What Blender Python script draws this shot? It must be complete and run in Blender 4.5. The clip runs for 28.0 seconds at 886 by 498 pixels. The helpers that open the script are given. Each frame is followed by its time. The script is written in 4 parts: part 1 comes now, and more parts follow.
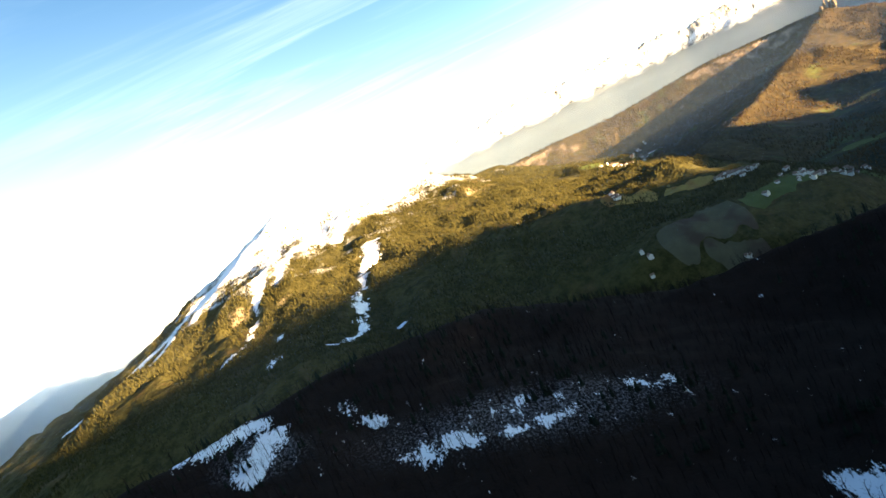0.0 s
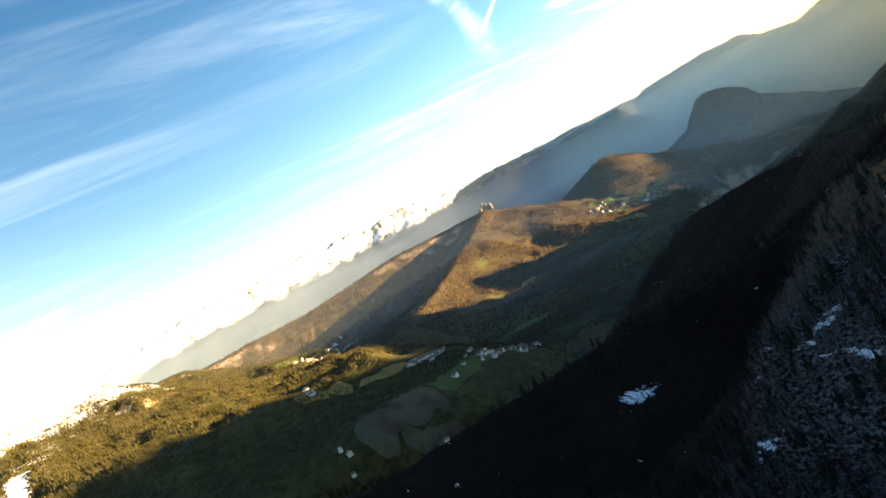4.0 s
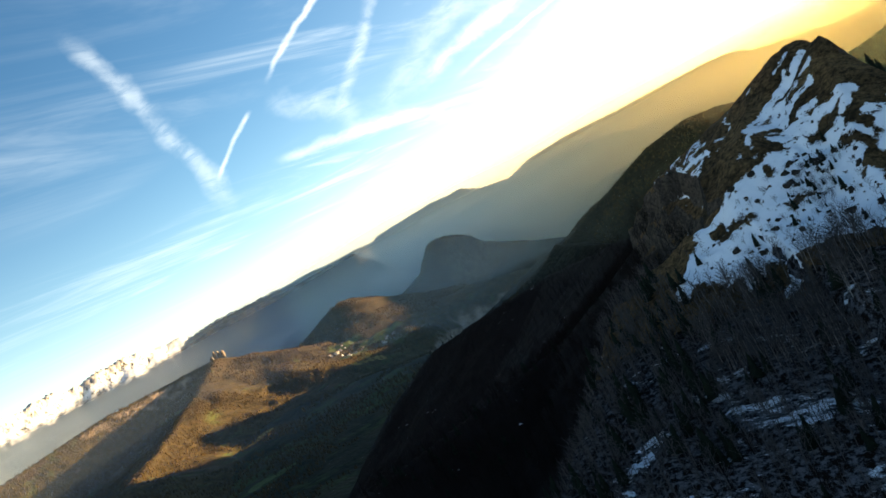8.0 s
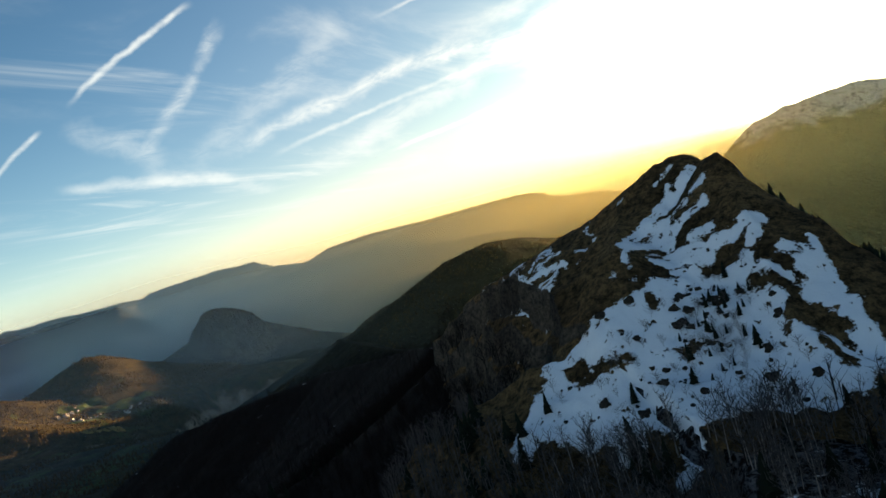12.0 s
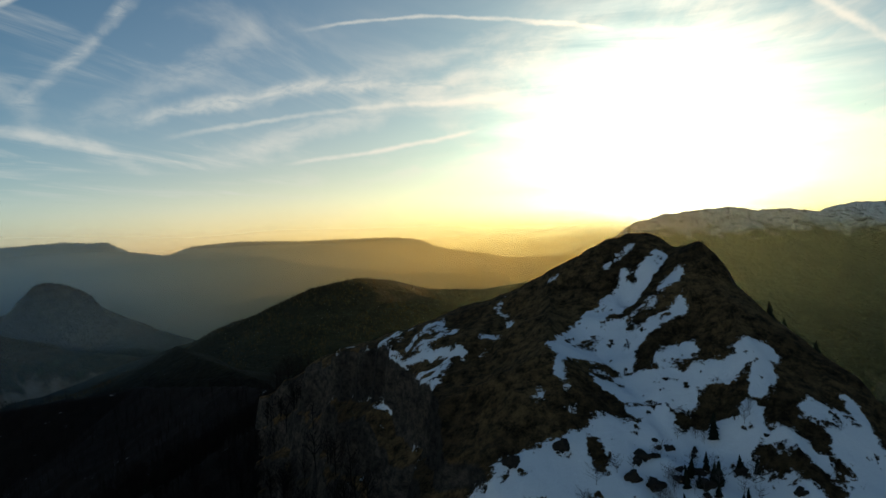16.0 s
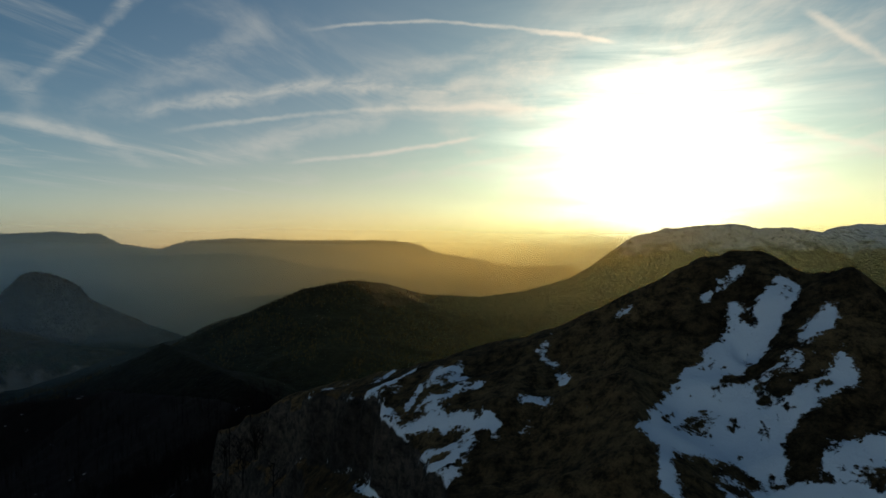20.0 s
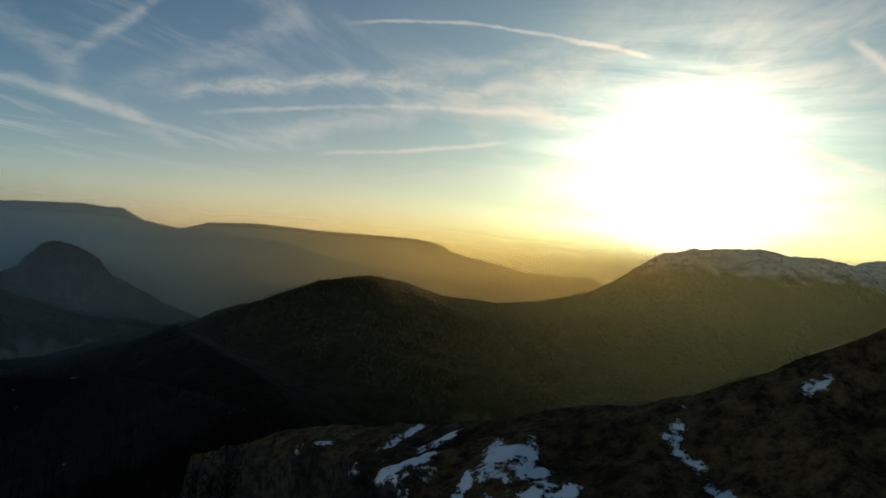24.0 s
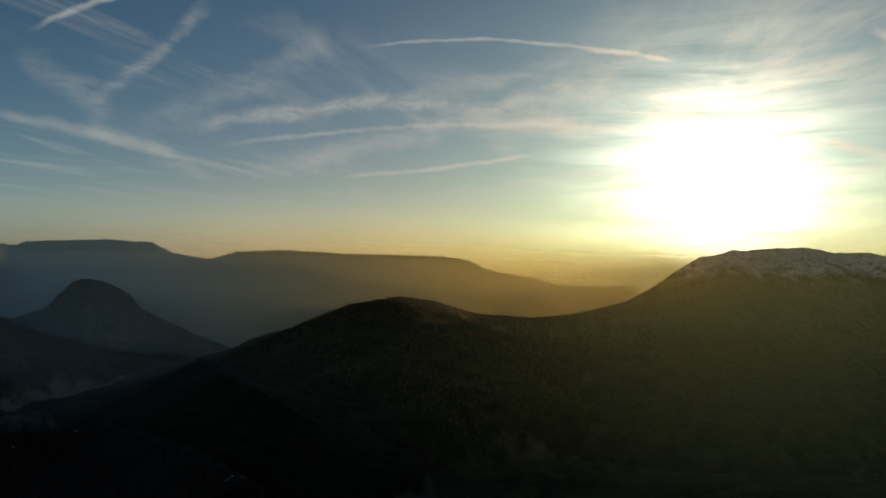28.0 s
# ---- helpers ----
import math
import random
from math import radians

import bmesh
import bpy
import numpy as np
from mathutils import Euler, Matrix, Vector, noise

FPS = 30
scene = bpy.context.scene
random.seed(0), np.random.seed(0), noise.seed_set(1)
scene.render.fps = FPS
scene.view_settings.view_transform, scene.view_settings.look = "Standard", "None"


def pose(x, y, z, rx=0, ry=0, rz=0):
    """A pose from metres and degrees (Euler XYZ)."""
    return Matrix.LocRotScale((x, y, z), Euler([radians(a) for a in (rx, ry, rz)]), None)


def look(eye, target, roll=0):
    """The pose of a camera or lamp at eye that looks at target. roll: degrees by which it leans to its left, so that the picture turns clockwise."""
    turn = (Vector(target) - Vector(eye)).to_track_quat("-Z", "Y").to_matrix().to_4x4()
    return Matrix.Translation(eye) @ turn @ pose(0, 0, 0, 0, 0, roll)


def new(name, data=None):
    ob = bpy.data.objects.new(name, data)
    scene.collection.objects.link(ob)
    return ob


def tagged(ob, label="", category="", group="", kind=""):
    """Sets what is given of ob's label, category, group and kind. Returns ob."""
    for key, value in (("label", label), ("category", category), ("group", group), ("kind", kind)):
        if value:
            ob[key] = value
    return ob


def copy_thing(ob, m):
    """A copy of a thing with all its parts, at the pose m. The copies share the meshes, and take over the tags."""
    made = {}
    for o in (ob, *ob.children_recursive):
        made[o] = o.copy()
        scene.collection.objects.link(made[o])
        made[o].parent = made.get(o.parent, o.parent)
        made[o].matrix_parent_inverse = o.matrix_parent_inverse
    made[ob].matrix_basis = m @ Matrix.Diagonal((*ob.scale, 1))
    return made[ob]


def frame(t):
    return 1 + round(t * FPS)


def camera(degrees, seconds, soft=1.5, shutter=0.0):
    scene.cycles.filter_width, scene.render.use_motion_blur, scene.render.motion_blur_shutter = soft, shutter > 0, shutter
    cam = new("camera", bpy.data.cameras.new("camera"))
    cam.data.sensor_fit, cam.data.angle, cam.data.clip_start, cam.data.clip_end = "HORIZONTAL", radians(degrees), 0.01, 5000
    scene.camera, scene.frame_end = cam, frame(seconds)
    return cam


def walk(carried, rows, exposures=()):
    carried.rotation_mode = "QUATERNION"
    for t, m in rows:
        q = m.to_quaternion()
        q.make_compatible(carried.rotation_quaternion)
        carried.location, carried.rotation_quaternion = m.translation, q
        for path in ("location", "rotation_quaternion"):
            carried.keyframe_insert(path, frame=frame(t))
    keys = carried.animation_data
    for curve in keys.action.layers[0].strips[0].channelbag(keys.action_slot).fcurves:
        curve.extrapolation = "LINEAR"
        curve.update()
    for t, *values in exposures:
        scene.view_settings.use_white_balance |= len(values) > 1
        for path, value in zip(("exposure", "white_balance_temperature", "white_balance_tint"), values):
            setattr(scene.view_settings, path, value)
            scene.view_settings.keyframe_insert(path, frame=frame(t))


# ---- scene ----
cam = camera(62.0, 28.0)
PATH = [
    (0.0, pose(0.0, -0.0, 0.0, 83.68, 26.02, -5.16)),
    (0.5, pose(3.8, 9.4, -3.1, 84.10, 27.21, -9.31)),
    (1.0, pose(7.4, 18.9, -6.3, 85.26, 26.59, -11.96)),
    (1.5, pose(11.2, 28.4, -9.6, 86.40, 29.48, -15.17)),
    (2.0, pose(15.6, 37.4, -12.8, 88.44, 25.37, -18.06)),
    (2.5, pose(20.6, 46.1, -15.7, 87.75, 24.66, -21.17)),
    (3.0, pose(25.7, 54.3, -18.6, 87.89, 25.79, -23.62)),
    (3.5, pose(30.9, 62.2, -21.4, 87.47, 26.63, -27.51)),
    (5.5, pose(52.2, 89.5, -35.4, 87.24, 29.41, -39.50)),
    (6.0, pose(58.5, 99.0, -36.8, 86.55, 26.50, -42.36)),
    (6.5, pose(65.5, 109.1, -37.6, 87.46, 30.23, -44.19)),
    (7.0, pose(73.4, 119.4, -38.2, 87.05, 28.16, -48.51)),
    (7.5, pose(82.3, 129.3, -39.5, 87.83, 27.61, -50.24)),
    (8.0, pose(92.0, 138.8, -41.2, 87.64, 28.47, -53.70)),
    (8.5, pose(102.2, 146.8, -43.1, 88.11, 26.12, -56.71)),
    (9.0, pose(112.5, 153.1, -44.6, 88.61, 20.81, -59.06)),
    (9.5, pose(122.3, 158.7, -45.7, 88.19, 20.11, -60.88)),
    (10.0, pose(131.6, 164.0, -46.4, 88.41, 20.35, -62.94)),
    (10.5, pose(140.3, 169.1, -46.8, 88.49, 17.10, -65.39)),
    (11.0, pose(148.3, 173.7, -47.0, 88.28, 17.16, -67.45)),
    (11.5, pose(155.7, 178.2, -47.3, 88.65, 15.55, -68.53)),
    (12.0, pose(163.4, 182.5, -47.4, 88.42, 15.97, -70.56)),
    (12.5, pose(171.6, 186.4, -47.6, 88.32, 12.47, -72.68)),
    (14.5, pose(210.5, 197.6, -46.7, 90.02, 8.78, -76.32)),
    (15.0, pose(219.4, 199.2, -46.8, 89.65, 7.02, -78.51)),
    (15.5, pose(227.6, 201.0, -46.6, 90.31, 5.00, -78.40)),
    (16.0, pose(235.1, 202.8, -46.4, 89.87, 2.88, -80.12)),
    (16.5, pose(241.9, 204.8, -46.4, 89.17, 3.46, -78.55)),
    (17.0, pose(248.6, 206.5, -46.2, 88.56, 2.20, -79.41)),
    (17.5, pose(255.4, 208.2, -46.1, 89.77, 2.46, -79.08)),
    (18.0, pose(262.1, 210.0, -45.9, 91.24, 3.67, -79.70)),
    (18.5, pose(268.4, 211.8, -45.9, 91.16, 0.33, -80.83)),
    (19.0, pose(274.3, 213.0, -45.6, 90.51, 1.59, -80.33)),
    (19.5, pose(280.0, 214.2, -45.4, 90.53, -0.52, -81.18)),
    (20.0, pose(285.4, 215.7, -45.3, 90.26, 0.46, -80.43)),
    (20.5, pose(291.0, 217.1, -45.0, 90.94, -3.31, -82.84)),
    (21.0, pose(295.8, 218.3, -44.9, 90.83, -3.94, -80.85)),
    (21.5, pose(300.8, 220.2, -45.0, 90.32, -2.82, -81.22)),
    (22.0, pose(306.2, 222.0, -44.9, 89.71, -3.54, -79.73)),
    (22.5, pose(311.8, 223.8, -44.9, 90.37, -1.80, -79.89)),
    (24.5, pose(333.7, 229.8, -45.2, 90.31, -4.64, -78.69)),
    (25.0, pose(339.6, 230.6, -45.8, 90.25, -1.08, -77.81)),
    (25.5, pose(346.0, 231.5, -46.2, 90.51, -3.05, -77.98)),
    (26.0, pose(353.8, 233.0, -45.8, 91.36, -3.28, -77.38)),
    (26.5, pose(362.4, 234.8, -45.0, 91.92, -1.10, -76.91)),
    (27.0, pose(371.6, 236.7, -44.1, 92.45, -5.25, -77.64)),
    (27.5, pose(381.1, 238.5, -43.2, 91.94, -6.65, -77.07)),
    (28.0, pose(390.7, 240.2, -42.4, 91.51, -1.02, -76.52)),
]

EXPOSURES = [(t, e + 1.86, k + 450 + 340 * min(1.0, max(0.0, (t - 6.0) / 6.0)), 12) for t, e, k in (
    (0.0, 1.8, 7000), (3.0, 1.6, 7000), (6.0, 1.4, 6850), (8.0, 1.05, 6800), (12.0, 0.4, 6850), (14.0, 0.0, 6850), (16.0, -0.36, 6850), (17.0, -0.3, 6800),
    (18.0, -0.55, 6800), (19.0, -0.8, 6800), (20.0, -0.8, 6750), (21.0, -0.9, 6750), (22.0, -0.85, 6750), (25.0, -0.75, 6700), (26.0, -0.85, 6700), (27.0, -1.05, 6700), (28.0, -1.2, 6700))]
walk(cam, PATH, EXPOSURES)

# ---- light ----
GLOW_AZ, GLOW_EL = 97.0, 5.5      # where the sun stands in the sky, from +y towards +x
LAMP_AZ, LAMP_EL = 130.0, 3.9     # low evening light over the massif's crest


def heading(az, el):
    a, e = radians(az), radians(el)
    return Vector((math.sin(a) * math.cos(e), math.cos(a) * math.cos(e), math.sin(e)))


class Nodes:
    """A small helper to write node trees as expressions."""

    def __init__(self, tree):
        self.t = tree

    def add(self, kind, **inputs):
        n = self.t.nodes.new(kind)
        for key, v in inputs.items():
            self.put(n.inputs[key.replace("_", " ")], v)
        return n

    def put(self, socket, v):
        if isinstance(v, bpy.types.NodeSocket):
            self.t.links.new(v, socket)
        elif isinstance(v, bpy.types.Node):
            self.t.links.new(v.outputs[0], socket)
        else:
            socket.default_value = v

    def math(self, op, a, b=0.0, c=0.0, clamp=False):
        n = self.t.nodes.new("ShaderNodeMath")
        n.operation, n.use_clamp = op, clamp
        for i, v in enumerate((a, b, c)):
            self.put(n.inputs[i], v)
        return n.outputs[0]

    def vec(self, op, a, b=(0, 0, 0)):
        n = self.t.nodes.new("ShaderNodeVectorMath")
        n.operation = op
        self.put(n.inputs[0], a), self.put(n.inputs[1], b)
        return n.outputs["Value"] if op in ("DOT_PRODUCT", "LENGTH") else n.outputs[0]

    def step(self, v, lo, hi, to_lo=0.0, to_hi=1.0):
        n = self.t.nodes.new("ShaderNodeMapRange")
        n.interpolation_type = "SMOOTHSTEP"
        for key, x in (("Value", v), ("From Min", lo), ("From Max", hi), ("To Min", to_lo), ("To Max", to_hi)):
            self.put(n.inputs[key], x)
        return n.outputs[0]

    def mix(self, fac, a, b):
        n = self.t.nodes.new("ShaderNodeMix")
        n.data_type = "RGBA"
        self.put(n.inputs[0], fac), self.put(n.inputs[6], a), self.put(n.inputs[7], b)
        return n.outputs[2]

    def noise(self, vector, scale, detail=4.0, rough=0.55, distort=0.0):
        n = self.add("ShaderNodeTexNoise", Vector=vector, Scale=scale, Detail=detail, Roughness=rough, Distortion=distort)
        return n.outputs[0]

    def stretch(self, vector, scale, turn=(0, 0, 0)):
        n = self.add("ShaderNodeMapping", Vector=vector)
        n.inputs["Scale"].default_value = scale
        n.inputs["Rotation"].default_value = turn
        return n.outputs[0]


def rgb(r, g, b):
    return (r, g, b, 1.0)


def build_sky():
    world = bpy.data.worlds.new("evening_sky")
    scene.world = world
    world.use_nodes = True
    t = world.node_tree
    t.nodes.clear()
    n = Nodes(t)
    out = t.nodes.new("ShaderNodeOutputWorld")
    bg = t.nodes.new("ShaderNodeBackground")
    t.links.new(bg.outputs[0], out.inputs[0])
    sky = t.nodes.new("ShaderNodeTexSky")
    sky.sky_type = "NISHITA"
    sky.sun_disc = False
    sky.sun_elevation, sky.sun_rotation = radians(GLOW_EL), radians(GLOW_AZ)
    sky.altitude, sky.air_density, sky.dust_density, sky.ozone_density = 1500, 1.0, 2.0, 2.0
    d = t.nodes.new("ShaderNodeTexCoord").outputs["Generated"]
    sep = n.add("ShaderNodeSeparateXYZ", Vector=d)
    z = n.math("MAXIMUM", sep.outputs[2], 0.02)
    flat = n.add("ShaderNodeCombineXYZ", X=n.math("DIVIDE", sep.outputs[0], z), Y=n.math("DIVIDE", sep.outputs[1], z)).outputs[0]
    # thin high cloud, drawn out in streaks on a level sheet
    wisp = n.noise(n.stretch(flat, (0.3, 1.0, 1.0), (0, 0, radians(-24))), 0.9, 6.0, 0.62, 1.6)
    veil = n.noise(n.stretch(flat, (0.5, 0.5, 1.0)), 0.7, 3.0, 0.5, 0.4)
    cloud = n.math("MULTIPLY", n.step(wisp, 0.42, 0.74), n.step(veil, 0.36, 0.62))
    # brightness round the sun
    near = n.vec("DOT_PRODUCT", n.vec("NORMALIZE", d), tuple(heading(GLOW_AZ, GLOW_EL)))
    ang = n.math("ARCCOSINE", n.math("MINIMUM", near, 0.99999))
    cloud = n.math("MULTIPLY", cloud, n.step(ang, 0.75, 1.3, 0.66, 0.2))
    az = n.math("MULTIPLY", n.math("ARCTAN2", sep.outputs[0], sep.outputs[1]), 57.2958)
    el = n.math("MULTIPLY", n.math("ARCSINE", sep.outputs[2]), 57.2958)
    chart = n.add("ShaderNodeCombineXYZ", X=az, Y=el).outputs[0]
    fray = n.noise(n.stretch(chart, (0.35, 1.0, 1.0)), 0.9, 5.0, 0.65, 0.6)
    knots = n.noise(chart, 0.4, 3.0, 0.6)
    wob = n.math("SUBTRACT", n.noise(chart, 0.22, 4.0, 0.6), 0.5)
    for (a0, e0), (a1, e1), bend, width, strength in TRAILS + VEILS:
        span = math.hypot(a1 - a0, e1 - e0)
        u = ((a1 - a0) / span, (e1 - e0) / span)
        rel = n.vec("SUBTRACT", chart, (a0, e0, 0))
        along = n.math("DIVIDE", n.vec("DOT_PRODUCT", rel, (u[0], u[1], 0)), span)
        arc = n.math("MULTIPLY", n.math("MULTIPLY", along, n.math("SUBTRACT", 1.0, along)), 4.0 * bend)
        off = n.math("SUBTRACT", n.vec("DOT_PRODUCT", rel, (-u[1], u[0], 0)), arc)
        off = n.math("ABSOLUTE", n.math("MULTIPLY_ADD", wob, width * 2.6 + 0.3, off))
        band = n.step(off, 0.0, n.math("MULTIPLY_ADD", knots, width * 1.8, width * 0.6), 1.0, 0.0)
        ends = n.math("MULTIPLY", n.step(along, -0.04, 0.16), n.step(along, 0.86, 1.04, 1.0, 0.0))
        band = n.math("MULTIPLY", n.math("MULTIPLY", band, ends), n.math("MULTIPLY", n.step(fray, 0.3, 0.62, 0.6 if width < 0.4 else 0.25, 1.0), strength * (1.1 if width < 0.4 else 0.85)))
        band = n.math("MULTIPLY", band, n.step(knots, 0.25, 0.6, 0.55, 1.0))
        cloud = n.math("ADD", cloud, n.math("MULTIPLY", band, n.math("SUBTRACT", 1.0, cloud)))
    cloud = n.math("MULTIPLY", cloud, n.step(sep.outputs[2], 0.03, 0.12))
    wide = n.math("POWER", 2.718, n.math("MULTIPLY", ang, -3.6))
    tight = n.math("POWER", 2.718, n.math("MULTIPLY", ang, -20.0))
    low = n.math("POWER", 2.718, n.math("MULTIPLY", n.math("MAXIMUM", sep.outputs[2], 0.0), -8.5))
    warm = n.step(ang, 0.15, 1.0, 1.0, 0.0)
    band = n.vec("SCALE", n.mix(warm, rgb(0.34, 0.41, 0.43), rgb(0.95, 0.5, 0.1)))
    # raised fourfold away from the sun, mostly out of view, to brighten snow and haze
    n.put(band.node.inputs["Scale"], n.math("MULTIPLY", low, n.step(ang, 1.4, 2.5, 1.0, 4.1)))
    rim = n.vec("SCALE", n.mix(n.step(ang, 0.3, 1.3, 1.0, 0.0), rgb(0.34, 0.18, 0.05), rgb(1.35, 0.52, 0.04)))
    n.put(rim.node.inputs["Scale"], n.math("POWER", 2.718, n.math("MULTIPLY", n.math("MAXIMUM", sep.outputs[2], 0.0), -26.0)))
    band = n.vec("ADD", band, rim)
    base = n.vec("ADD", n.vec("MULTIPLY", sky.outputs[0], (SKY * 0.34, SKY * 0.92, SKY * 1.26)), band)
    lit = n.mix(wide, rgb(0.6, 0.72, 0.8), rgb(1.7, 1.55, 1.3))
    col = n.mix(cloud, base, lit)
    add = n.t.nodes.new("ShaderNodeMix")
    add.data_type, add.blend_type = "RGBA", "ADD"
    n.put(add.inputs[0], n.math("MULTIPLY", wide, GLOW_WIDE)), n.put(add.inputs[6], col), n.put(add.inputs[7], rgb(1.0, 0.8, 0.52))
    add2 = n.t.nodes.new("ShaderNodeMix")
    add2.data_type, add2.blend_type = "RGBA", "ADD"
    n.put(add2.inputs[0], 1.0), n.put(add2.inputs[6], add.outputs[2])
    tight = n.math("MULTIPLY", tight, n.step(n.noise(n.stretch(chart, (0.12, 1.0, 1.0), (0, 0, radians(4))), 0.7, 5.0, 0.6, 0.5), 0.25, 0.75, 0.35, 1.5))
    n.put(add2.inputs[7], n.mix(tight, rgb(0, 0, 0), rgb(GLOW_TIGHT, GLOW_TIGHT * 0.93, GLOW_TIGHT * 0.75)))
    n.put(bg.inputs[0], add2.outputs[2])
    bg.inputs[1].default_value = 0.3


SKY, GLOW_WIDE, GLOW_TIGHT = 0.10, 0.32, 17.0
# vapour trails, fresh and drawn out: two ends as (heading, elevation), sag in the middle, half width, strength, all in degrees
TRAILS = [
    ((70.0, 16.7), (93.6, 15.5), 1.15, 0.14, 0.5), ((87.0, 16.6), (93.8, 15.4), 0.15, 0.18, 0.8), ((59.7, 8.8), (90.4, 10.7), 1.2, 0.2, 0.5), ((79.5, 11.3), (91.0, 10.6), 0.1, 0.34, 0.5),
    ((68.2, 6.8), (83.6, 8.9), -0.1, 0.18, 0.75), ((106.7, 16.4), (112.5, 11.3), 0.1, 0.3, 0.6), ((91.5, 12.8), (102.5, 13.3), 0.15, 0.28, 0.5), ((88.2, 12.0), (112.0, 6.5), 0.9, 0.26, 0.6),
    ((101.0, 9.6), (112.0, 6.3), 0.3, 0.18, 0.4), ((80.0, 6.4), (90.0, 7.8), -0.1, 0.22, 0.4), ((46.8, 15.4), (56.8, 20.4), 0.4, 0.22, 0.7), ((40.1, 10.5), (44.6, 13.9), 0.1, 0.18, 0.6),
]
VEILS = [
    ((35.0, 23.5), (40.1, 8.2), 0.9, 0.75, 0.45), ((50.6, 10.6), (58.6, 18.8), 0.0, 0.5, 0.5), ((50.0, 9.6), (59.3, 6.6), 0.2, 0.5, 0.42), ((56.0, 9.6), (84.0, 12.3), 1.5, 0.6, 0.55),
    ((61.0, 7.0), (95.0, 17.2), -0.6, 0.9, 0.5), ((73.0, 12.6), (87.0, 16.0), 0.2, 0.7, 0.35), ((53.5, 9.4), (67.0, 16.5), 0.0, 0.9, 0.3), ((44.5, 9.8), (56.5, 8.0), 0.15, 0.35, 0.45),
    ((58.0, 9.9), (77.0, 12.5), 0.8, 0.5, 0.5), ((84.0, 13.0), (112.0, 14.5), 0.0, 0.9, 0.35), ((-9.0, 6.4), (4.0, 6.3), 0.0, 0.35, 0.35), ((46.0, 14.0), (52.0, 10.0), 0.0, 0.9, 0.3),
]
build_sky()
sun = new("sun", bpy.data.lights.new("sun", "SUN"))
sun.data.energy, sun.data.angle, sun.data.color = 5.0, radians(0.6), (1.0, 0.72, 0.4)
sun.matrix_world = look(heading(LAMP_AZ, LAMP_EL) * 3000, (0, 0, 0))

# ---- number fields ----


def lattice(ix, iy, seed):
    h = (ix.astype(np.int64) * 374761393 + iy.astype(np.int64) * 668265263 + seed * 974711) & 0x7FFFFFFF
    h = ((h ^ (h >> 13)) * 1274126177) & 0x7FFFFFFF
    return ((h ^ (h >> 16)) & 0xFFFF) / 32767.5 - 1.0


def vnoise(x, y, seed):
    ix, iy = np.floor(x), np.floor(y)
    fx, fy = x - ix, y - iy
    fx, fy = fx * fx * fx * (fx * (fx * 6 - 15) + 10), fy * fy * fy * (fy * (fy * 6 - 15) + 10)
    a, b = lattice(ix, iy, seed), lattice(ix + 1, iy, seed)
    c, d = lattice(ix, iy + 1, seed), lattice(ix + 1, iy + 1, seed)
    return (a + (b - a) * fx) * (1 - fy) + (c + (d - c) * fx) * fy


def fbm(x, y, size, octaves=5, seed=1, gain=0.5):
    total, amp, norm = 0.0, 1.0, 0.0
    for i in range(octaves):
        total = total + amp * vnoise(x / size + 17.3 * i, y / size - 9.1 * i, seed + i)
        norm += amp
        amp *= gain
        size *= 0.5
    return total / norm


def crags(x, y, size, octaves=5, seed=1):
    total, amp = 0.0, 1.0
    for i in range(octaves):
        total = total + amp * (1 - 2 * np.abs(vnoise(x / size + 31.7 * i, y / size + 4.1 * i, seed + i)))
        amp *= 0.5
        size *= 0.5
    return total / 2.0


def crest(X, Y, line, left, right, depth, left_depth=None):
    """Height of the flanks of a crest line, falling at the slopes left and right of it and flattening out at depth below it."""
    best = np.full(X.shape, -1e9)
    near = np.full(X.shape, 1e9)
    for (x0, y0, z0), (x1, y1, z1) in zip(line, line[1:]):
        dx, dy = x1 - x0, y1 - y0
        s = np.clip(((X - x0) * dx + (Y - y0) * dy) / (dx * dx + dy * dy), 0, 1)
        ox, oy = X - (x0 + s * dx), Y - (y0 + s * dy)
        d = np.hypot(ox, oy)
        side = (dx * oy - dy * ox) / np.maximum(d * math.hypot(dx, dy), 1e-6)
        k = 0.5 + 0.5 * np.clip(side * 1.5, -1, 1)
        deep = depth + ((left_depth or depth) - depth) * k
        k = right + (left - right) * k
        h = z0 + s * (z1 - z0) - deep * (1 - np.exp(-k * d / deep))
        best = np.maximum(best, h)
        near = np.minimum(near, d)
    return best, near


def stroke(X, Y, x0, y0, x1, y1, r, k=0.62):
    """How far inside a stroke of half width r a place lies; k below 1 draws it out along x, the fall line of the face."""
    X, x0, x1 = X * k, x0 * k, x1 * k
    dx, dy = x1 - x0, y1 - y0
    s = np.clip(((X - x0) * dx + (Y - y0) * dy) / max(dx * dx + dy * dy, 1e-6), 0, 1)
    return r - np.hypot(X - x0 - s * dx, Y - y0 - s * dy)


def height_mesh(name, x0, x1, y0, y1, res, fn):
    nx, ny = int((x1 - x0) / res) + 1, int((y1 - y0) / res) + 1
    X, Y = np.meshgrid(np.linspace(x0, x1, nx), np.linspace(y0, y1, ny))
    Z = fn(X, Y)
    me = grid_mesh(name, X, Y, Z)
    return me, X, Y, Z


def grid_mesh(name, X, Y, Z):
    ny, nx = X.shape
    co = np.stack([X, Y, Z], -1).reshape(-1, 3).astype(np.float32)
    i = np.arange((ny - 1) * nx).reshape(ny - 1, nx)[:, :-1].ravel()
    quads = np.stack([i, i + 1, i + 1 + nx, i + nx], 1).astype(np.int32)
    return raw_mesh(name, co, quads)


